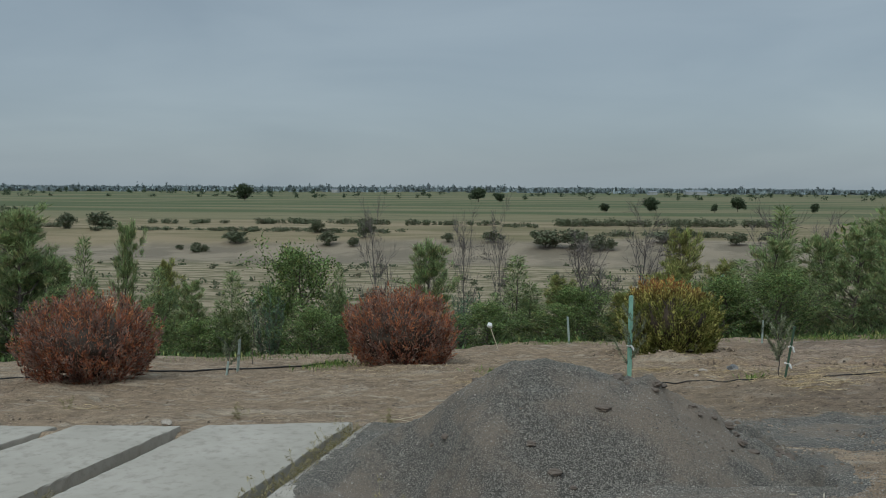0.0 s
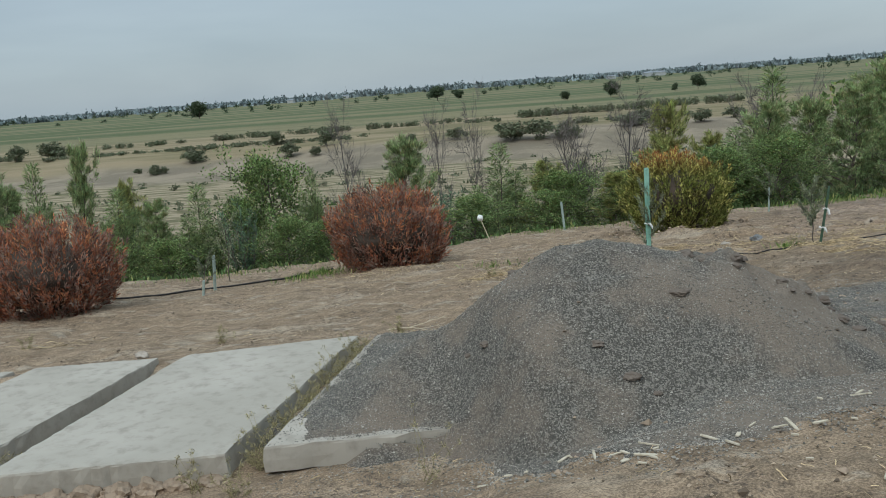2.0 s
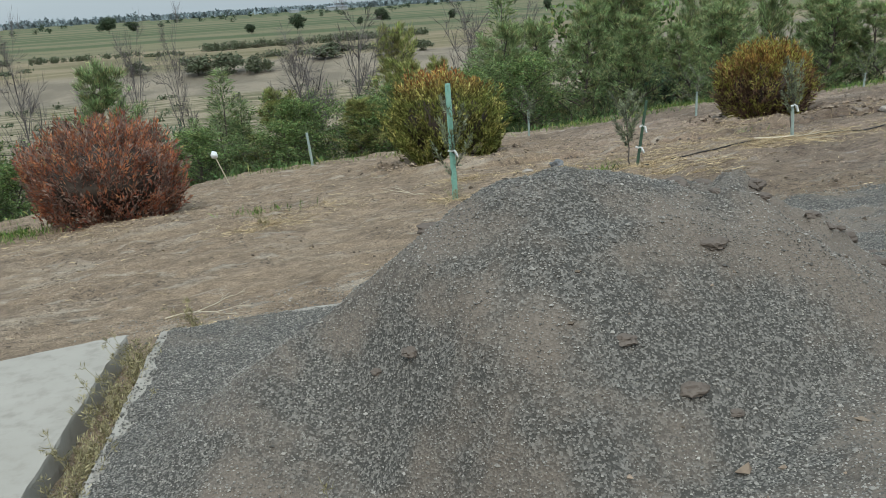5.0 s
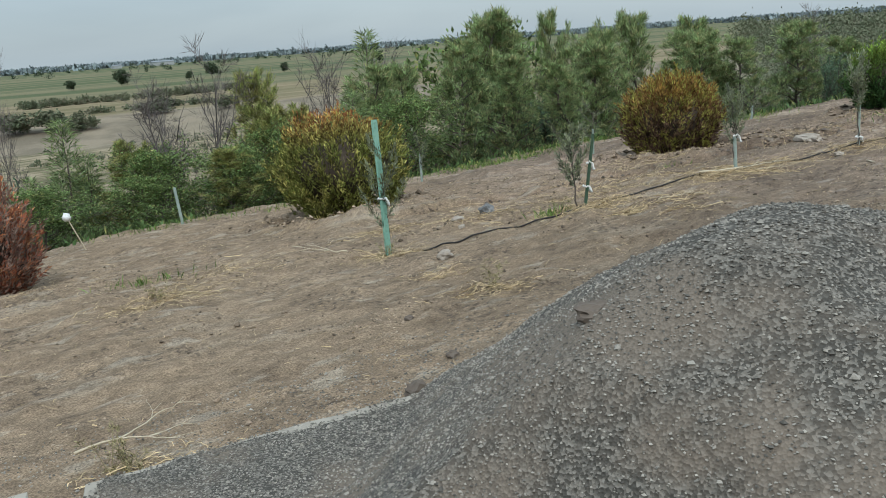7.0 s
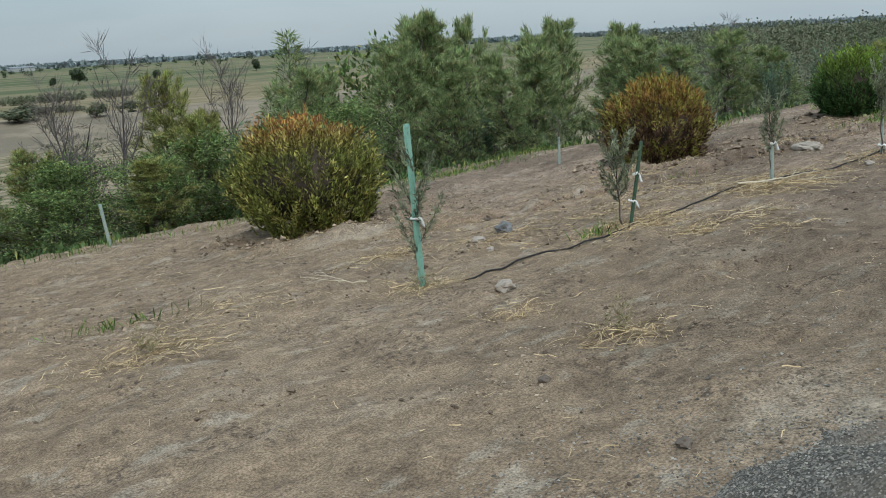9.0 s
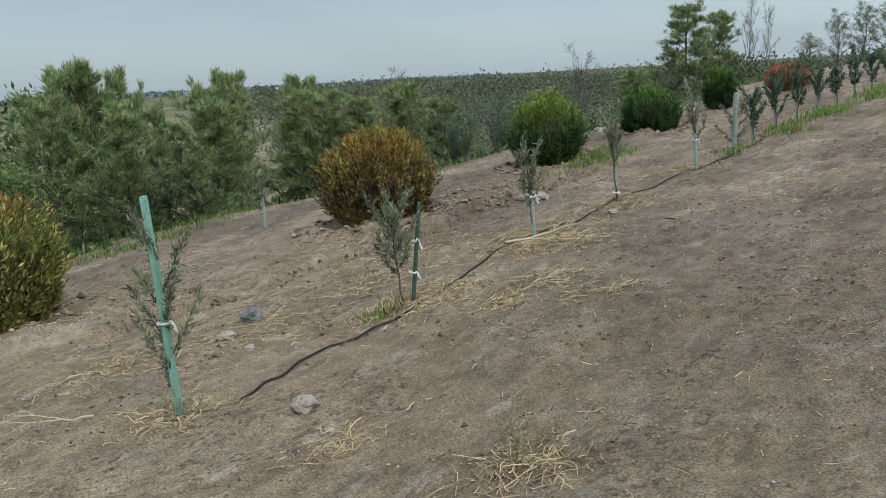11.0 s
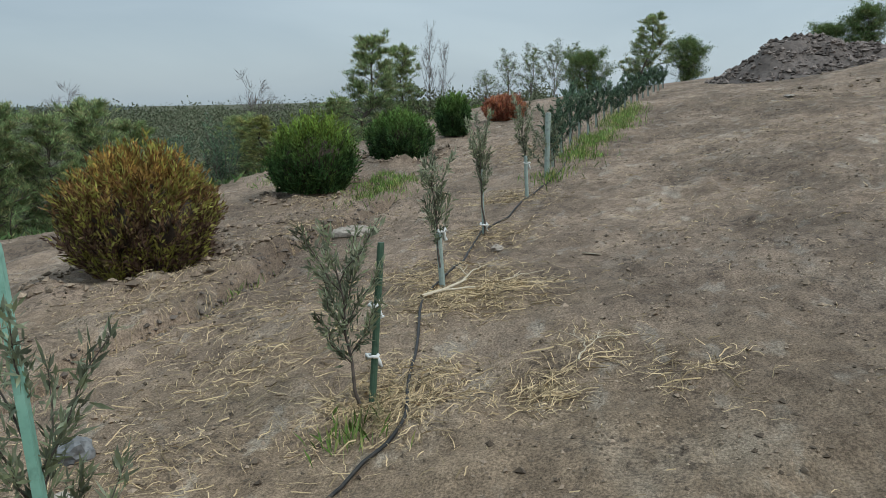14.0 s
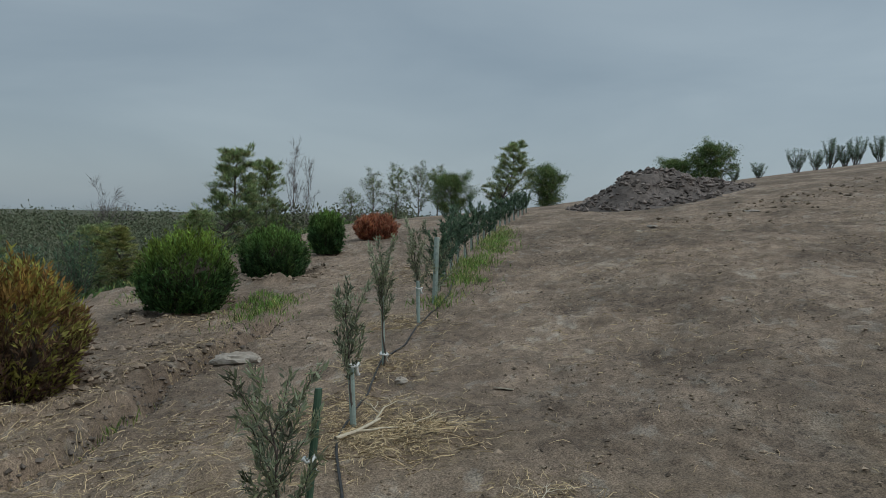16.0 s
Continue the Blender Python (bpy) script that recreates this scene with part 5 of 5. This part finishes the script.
rng = np.random.default_rng(14)
for x, y, n, s in [(1.45, 4.5, 7, 0.16), (1.85, 4.48, 5, 0.22), (2.25, 4.6, 6, 0.2), (2.7, 4.9, 6, 0.25), (3.1, 5.1, 4, 0.25), (2.4, 4.1, 4, 0.3), (0.95, 4.8, 3, 0.15), (1.25, 4.85, 2, 0.1)]:
    for i in range(n):
        chip(x + rng.normal() * s, y + rng.normal() * s * 0.5, 0.03 + 0.11 * rng.random() ** 2, rng.uniform(0.008, 0.024), rng.uniform(0, 180), int(rng.integers(1e6)))
chip(7.97, 11.13, 0.16, 0.04, 60, 5)
chip(19.7, 7.6, 0.45, 0.1, 80, 6)
chip(17.45, 6.5, 0.45, 0.1, 70, 7)
chip(10.4, 13.0, 0.06, 0.05, 70, 8)


# ---- rubble pile on the crest ----
def pile_height(x, y):
    a = math.radians(-62)
    u = ((x - 30.2) * math.cos(a) + (y - 5.4) * math.sin(a))
    v = (-(x - 30.2) * math.sin(a) + (y - 5.4) * math.cos(a))
    main = 1.02 * np.exp(-((u + 0.2) / 1.55) ** 4 - (v / 1.3) ** 2) + 0.55 * np.exp(-((u - 2.2) / 1.3) ** 2 - (v / 1.0) ** 2)
    return main + (0.28 * fbm(x * 1.6, y * 1.6, 4)) * np.minimum(1, main * 2.2) - 0.06


qx, qy = np.arange(25.5, 35, 0.11), np.arange(0.5, 10.2, 0.11)
QX, QY = np.meshgrid(qx, qy)
PH = pile_height(QX, QY)
qf = grid_faces(len(qx), len(qy))
keep = (PH.ravel()[qf] > -0.03).any(1)
qv = np.stack([QX.ravel(), QY.ravel(), (ground(QX, QY) + PH).ravel()], 1)
used = np.unique(qf[keep])
remap = np.full(len(qv), -1)
remap[used] = np.arange(len(used))
pile = part_np("rubble_heap", qv[used], remap[qf[keep]], M_RUBBLE, flat=True)
tagged(pile, "dark heap of earth and broken rubble on the crest", "rubble pile")
rng = np.random.default_rng(15)
px, py = scatter(rng, 5000, 26, 34.5, 1, 9.6, lambda x, y: pile_height(x, y) > 0.0)
px, py = px[:1800], py[:1800]
r = 0.02 + 0.11 * rng.random(len(px)) ** 2
rub = part_np("rubble_lumps", *stones(rng, np.column_stack([px, py, ground(px, py) + pile_height(px, py) + r * 0.3]), r, 0.8), M_RUBBLE, flat=True)
tagged(rub, "broken lumps of earth and stone on the rubble pile", "rubble", kind="stuff")
rng = np.random.default_rng(16)
u = rng.random(420)
px = 21.5 + 6.5 * u + rng.normal(size=420) * 0.7
py = 6.0 - 9.0 * u + rng.normal(size=420) * 1.0
r = 0.012 + 0.07 * rng.random(420) ** 3
cl = part_np("turned_earth", *stones(rng, np.column_stack([px, py, ground(px, py) + r * 0.3]), r, 0.7), M_CLOD, flat=True)
tagged(cl, "line of dark turned-up clods across the earth", "clods", kind="stuff")
# dark clods added along the furrow, their colour imitating the shade in it
rng = np.random.default_rng(161)
px = rng.uniform(4.8, 12.3, 900)
py = np.interp(px, (4.4, 5.5, 6.5, 7.9, 9.4, 11.3, 12.5), (14.75, 14.45, 14.22, 14.0, 14.12, 13.85, 13.7)) + 0.05 * np.sin(px * 4.3) + rng.normal(size=900) * 0.09
r = 0.008 + 0.03 * rng.random(900) ** 2
cl = part_np("furrow_shade_clods", *stones(rng, np.column_stack([px, py, ground(px, py) + r * 0.3]), r, 0.7), M_CLODDARK, flat=True)
tagged(cl, "dark clods along a shallow furrow, put in for its shade", "clods", kind="stuff")
rng = np.random.default_rng(17)
px, py = [], []
for bx, by, br in [(8.9, 15.5, 1.0), (13.55, 15.2, 0.8), (17.5, 14.8, 0.8), (3.9, 16.7, 1.1), (10.2, 14.9, 0.9)]:
    g = rng.random(150) * 6.28
    rr = br * rng.uniform(0.75, 1.25, 150)
    px.append(bx + np.cos(g) * rr)
    py.append(by + np.sin(g) * rr)
px, py = np.concatenate(px), np.concatenate(py)
r = rng.uniform(0.015, 0.055, len(px))
cl = part_np("dug_earth", *stones(rng, np.column_stack([px, py, ground(px, py) + r * 0.3]), r, 0.7), M_CLOD, flat=True)
tagged(cl, "dug-over clods of earth round the foot of the bushes", "clods", kind="stuff")


# ---- valley and plain ----
def far_tree(seed, h=10.0, w=12.0, low=0.12, leaf=1.0, lumps=16, each=110, mat=None):
    """A far broad-crowned tree or bush: short trunk, limbs and a crown of many lumps of leaves."""
    rg = np.random.default_rng(seed)
    wood, at, ways = skeleton_tree(rg, h * 0.8, w * 0.7, 10, 0.15, 0.6, None, 1, 0.22)
    c = unit(rg.normal(size=(lumps, 3))) * rg.random((lumps, 1)) ** 0.4
    c = c * [w * 0.36, w * 0.36, h * 0.36] + [0, 0, h * (0.37 + low)]
    g = unit(rg.normal(size=(lumps, each, 3))) * rg.random((lumps, each, 1)) ** 0.5
    size = rg.uniform(0.6, 1.1, (lumps, 1, 1))
    p = (c[:, None] + g * size * [w * 0.2, w * 0.2, h * 0.17]).reshape(-1, 3)
    p[:, 2] = np.maximum(p[:, 2], h * low * rg.random(len(p)))
    return wood, blades(rg, p, rg.normal(size=p.shape) + [0, 0, 0.5], leaf, leaf * 0.65), mat or M_FARLEAF


grove("field_tree", [far_tree(201), far_tree(202)],
      [(-197, 576, 13.0, 16.0), (-42, 597, 10.5, 14.5), (46, 379, 7.2, 8.4), (84, 390, 7.0, 8.4), (27, 373, 4.2, 5.4), (72, 378, 4.0, 4.0), (113, 382, 4.5, 4.6), (165, 400, 6, 6), (-28, 600, 7, 9)],
      10.0, 12.0, "lone dark green tree standing in the fields", "tree", "trees in the fields")
grove("valley_bush", [far_tree(211, low=0.0, leaf=1.0, each=80, mat=M_WOODS), far_tree(212, low=0.0, leaf=1.0, each=80, mat=M_WOODS), far_tree(213, low=0.0, leaf=1.0, each=80, mat=M_WOODS)],
      [(-114, 181, 7.6, 9.5), (-65, 165, 2.6, 4.4), (-61, 175, 3.6, 6.4), (-41, 173, 3.3, 5.4), (-36, 172, 2.2, 3.2), (-35, 180, 4.8, 5.0), (-17, 173, 2.2, 3.2), (-8, 173, 2.6, 5.0), (2, 166, 5.0, 8.0), (7, 165, 4.4, 7.0),
       (12, 163, 3.6, 6.0), (25, 170, 3.0, 9.4), (30, 189, 2.4, 7.4), (37, 168, 2.8, 5.0), (-48, 190, 4.2, 4.2), (-109, 195, 4.4, 6.0), (-101, 197, 4.8, 8.5), (-70, 168, 1.6, 2.2), (44, 172, 2.6, 5.0)],
      10.0, 12.0, "rounded dark green bush on the dry valley bank", "bush", "bushes on the valley bank")


def clump_field(name, rng, xs, ys, hs, ws, per, leaf, mat, label, category, tall=0.5):
    """Many far plants in one mesh: leaf blades gathered in ragged crowns."""
    n = len(xs)
    g = rng.normal(size=(n, per, 3))
    g = unit(g) * rng.random((n, per, 1)) ** 0.45
    ragged = 1 + 0.15 * rng.normal(size=(n, per, 1))
    base = ground_plain(xs, ys)
    c = np.stack([xs, ys, base + hs * tall], 1)[:, None]
    p = c + g * ragged * np.stack([ws / 2, ws / 2, hs * (1 - tall)], 1)[:, None]
    p = p.reshape(-1, 3)
    leafs = np.repeat(np.broadcast_to(leaf, n), per)
    d = rng.normal(size=p.shape) + [0, 0, 0.6]
    p[:, 2] -= leafs * 0.3
    ob = part_np(name, *blades(rng, p, d, leafs, leafs * 0.6), mat)
    return tagged(ob, label, category, kind="stuff")


rng = np.random.default_rng(18)
# hedges and tufts on the near plain
hx, hy, hh, hw = [], [], [], []
for x0, x1, y, h, n in [(5, 64, 236, 2.6, 150), (-76, -40, 233, 2.0, 60), (-105, -80, 228, 1.8, 18), (-35, -10, 232, 2.0, 26), (-100, -50, 190, 1.1, 50), (-48, -30, 192, 1.1, 20), (-130, -100, 200, 1.6, 22), (14, 40, 188, 1.6, 30), (-10, 3, 226, 1.4, 8)]:
    hx.append(rng.uniform(x0, x1, n))
    hy.append(y + rng.normal(size=n) * 1.6 + (hx[-1] - x0) * 0.12)
    hh.append(rng.uniform(0.5, 0.9, n) * h)
    hw.append(rng.uniform(1.2, 3.0, n))
clump_field("field_hedge", rng, *map(np.concatenate, (hx, hy, hh, hw)), 70, 0.5, M_WOODS, "low dark hedges and scrub along the fields", "hedge")
n = 420
tx, ty = rng.uniform(-120, 70, n), rng.uniform(70, 150, n)
clump_field("valley_scrub", rng, tx, ty, rng.uniform(0.3, 0.9, n), rng.uniform(0.8, 2.6, n), 26, 0.45, M_WOODS, "dry tufts and low scrub on the valley floor", "scrub")
n = 150
ty = rng.choice([760.0, 1000.0, 1150.0], n) + rng.normal(size=n) * 12
tx = rng.uniform(-0.75, 0.62, n) * ty
clump_field("field_row_trees", rng, tx, ty, rng.uniform(2, 5, n) * ty / 700, rng.uniform(3, 7, n) * ty / 700, 40, 1.3 * ty / 700, M_FARLEAF, "rows of small trees along far field edges", "trees")
# horizon: tree belts and poplars
n = 1500
dist = rng.uniform(1500, 3200, n)
az = rng.uniform(-0.75, 1.05, n)
hh = rng.uniform(2, 6.5, n) * (0.7 + 0.6 * (fbm(az * 22, dist * 0 + 2, 3) + 0.5))
# belt and poplars take the leaf colour with haze mixed in
clump_field("hazed_horizon_trees", rng, np.sin(az) * dist, np.cos(az) * dist, hh, rng.uniform(15, 60, n), 60, 8.0, M_HAZE_TREES, "distant belt of trees along the horizon", "trees")
n = 110
dist = rng.uniform(1500, 2200, n)
az = np.concatenate([rng.uniform(-0.28, -0.02, 70), rng.uniform(-0.75, 0.4, 40)])
clump_field("poplars", rng, np.sin(az) * dist, np.cos(az) * dist, rng.uniform(9, 17, n), rng.uniform(3, 6, n), 50, 4.0, M_HAZE_TREES, "slender distant poplars above the tree belt", "trees")
# woods east of the hill
rng = np.random.default_rng(19)
n = 330
az = rng.uniform(math.radians(47), math.radians(84), n)
dist = 40 + 60 * rng.random(n) ** 0.8
wx, wy = np.sin(az) * dist, 8 + np.cos(az) * dist
k = wy - edge_line(wx) > 3
wx, wy = wx[k], wy[k]
top = rng.uniform(-5.0, -0.2, len(wx))
hh = np.maximum(2.0, top - ground_plain(wx, wy))
clump_field("near_woods", rng, wx, wy, hh, rng.uniform(2.0, 4.0, len(wx)), 640, 0.17, M_WOODS, "dense grey-green woodland on the lower slope", "woods")
n = 620
az = rng.uniform(math.radians(45), math.radians(88), n)
dist = rng.uniform(95, 420, n)
wx, wy = np.sin(az) * dist, 8 + np.cos(az) * dist
top = rng.uniform(-2.5, 1.2, n) + dist * 0.002
hh = np.maximum(3.0, top - ground_plain(wx, wy))
hh = hh * np.where(rng.random(n) < 0.06, 1.12, 1.0)
clump_field("far_woods", rng, wx, wy, hh, rng.uniform(5, 11, n), 190, dist * 0.0028, M_WOODS, "grey-green woodland reaching the horizon", "woods")


# ---- far buildings ----
def shed(x, y, w, d, h, turn, label):
    ob = thing("far_building", x, y, label, "building", "far buildings", float(ground_plain(x, y)), turn)
    bm = bmesh.new()
    bmesh.ops.create_cube(bm, size=1, matrix=Matrix.Translation((0, 0, h / 2)) @ Matrix.Diagonal((w, d, h, 1)))
    part("wall", bm, M_PLASTER, ob)
    bm = bmesh.new()
    v = [bm.verts.new(p) for p in [(-w / 2 - 0.5, -d / 2 - 0.5, h), (w / 2 + 0.5, -d / 2 - 0.5, h), (w / 2 + 0.5, d / 2 + 0.5, h), (-w / 2 - 0.5, d / 2 + 0.5, h), (-w / 2 - 0.5, 0, h * 1.35), (w / 2 + 0.5, 0, h * 1.35)]]
    for q in ((0, 1, 5, 4), (2, 3, 4, 5), (0, 4, 3), (1, 2, 5), (3, 2, 1, 0)):
        bm.faces.new([v[i] for i in q])
    part("roof", bm, M_ROOF, ob)
    return ob


shed(215, 1290, 30, 12, 5, 8, "long low pale building far out on the plain")
shed(160, 1330, 12, 9, 4, 12, "low pale building far out on the plain")
shed(-330, 1400, 10, 9, 4.5, -10, "small pale house far out among trees")
shed(-480, 1350, 10, 9, 4.5, 20, "small pale house far out among trees")
shed(-260, 1500, 10, 9, 4.5, 5, "small pale house far out among trees")


# ---- broken ground on the rising hillside ----
rng = np.random.default_rng(301)
bands = [(14.5, 5.6, 1.6, 0.35, 500), (17.5, 8.6, 1.2, 0.4, 350), (20.5, 4.2, 1.8, 0.5, 450), (23.0, 6.6, 2.2, 0.4, 450), (11.5, 6.8, 1.0, 0.35, 300), (12.8, 9.6, 0.8, 0.3, 260), (16.0, 10.0, 0.9, 0.25, 220), (26.5, 5.0, 2.4, 0.5, 420),
         (19.0, 9.4, 1.0, 0.3, 260), (9.6, 8.6, 0.6, 0.35, 240), (7.2, 9.9, 0.7, 0.3, 220), (10.2, 13.3, 0.8, 0.3, 300), (12.0, 15.6, 0.7, 0.3, 260), (15.5, 14.0, 0.9, 0.3, 260), (4.9, 15.6, 0.9, 0.3, 260), (7.6, 15.0, 0.8, 0.25, 300),
         (1.2, 14.6, 1.0, 0.3, 260), (1.6, 16.7, 1.5, 0.2, 420), (6.2, 16.0, 1.1, 0.25, 380), (3.3, 12.9, 0.5, 0.14, 220), (5.0, 13.4, 0.7, 0.16, 240), (8.2, 14.5, 0.9, 0.25, 420), (11.3, 14.6, 0.9, 0.25, 360), (-0.6, 14.2, 0.8, 0.2, 200), (-3.4, 12.2, 0.8, 0.3, 160)]
px = np.concatenate([x + rng.normal(size=n) * a * 0.95 for x, y, a, b, n in bands])
py = np.concatenate([y + rng.normal(size=n) * b * 0.95 for x, y, a, b, n in bands])
r = 0.004 + 0.02 * rng.random(len(px)) ** 3
broken = part_np("broken_earth", *stones(rng, np.column_stack([px, py, ground(px, py) + r * 0.15]), r, 0.6), M_CLOD, flat=True)
tagged(broken, "broken brown clods in loose bands on bare earth", "clods", kind="stuff")
for i, (x, y, s) in enumerate([(20.6, 7.3, 0.11), (22.4, 4.6, 0.13), (23.4, 3.2, 0.06), (10.7, 7.4, 0.05)]):
    rock("pale_stone", x, y, s, M_ROCK, "flat pale stone lying on bare brown earth", 320 + i, 0.3, 1.8, 20 * i, group="pale stones on the hillside", category="stone")
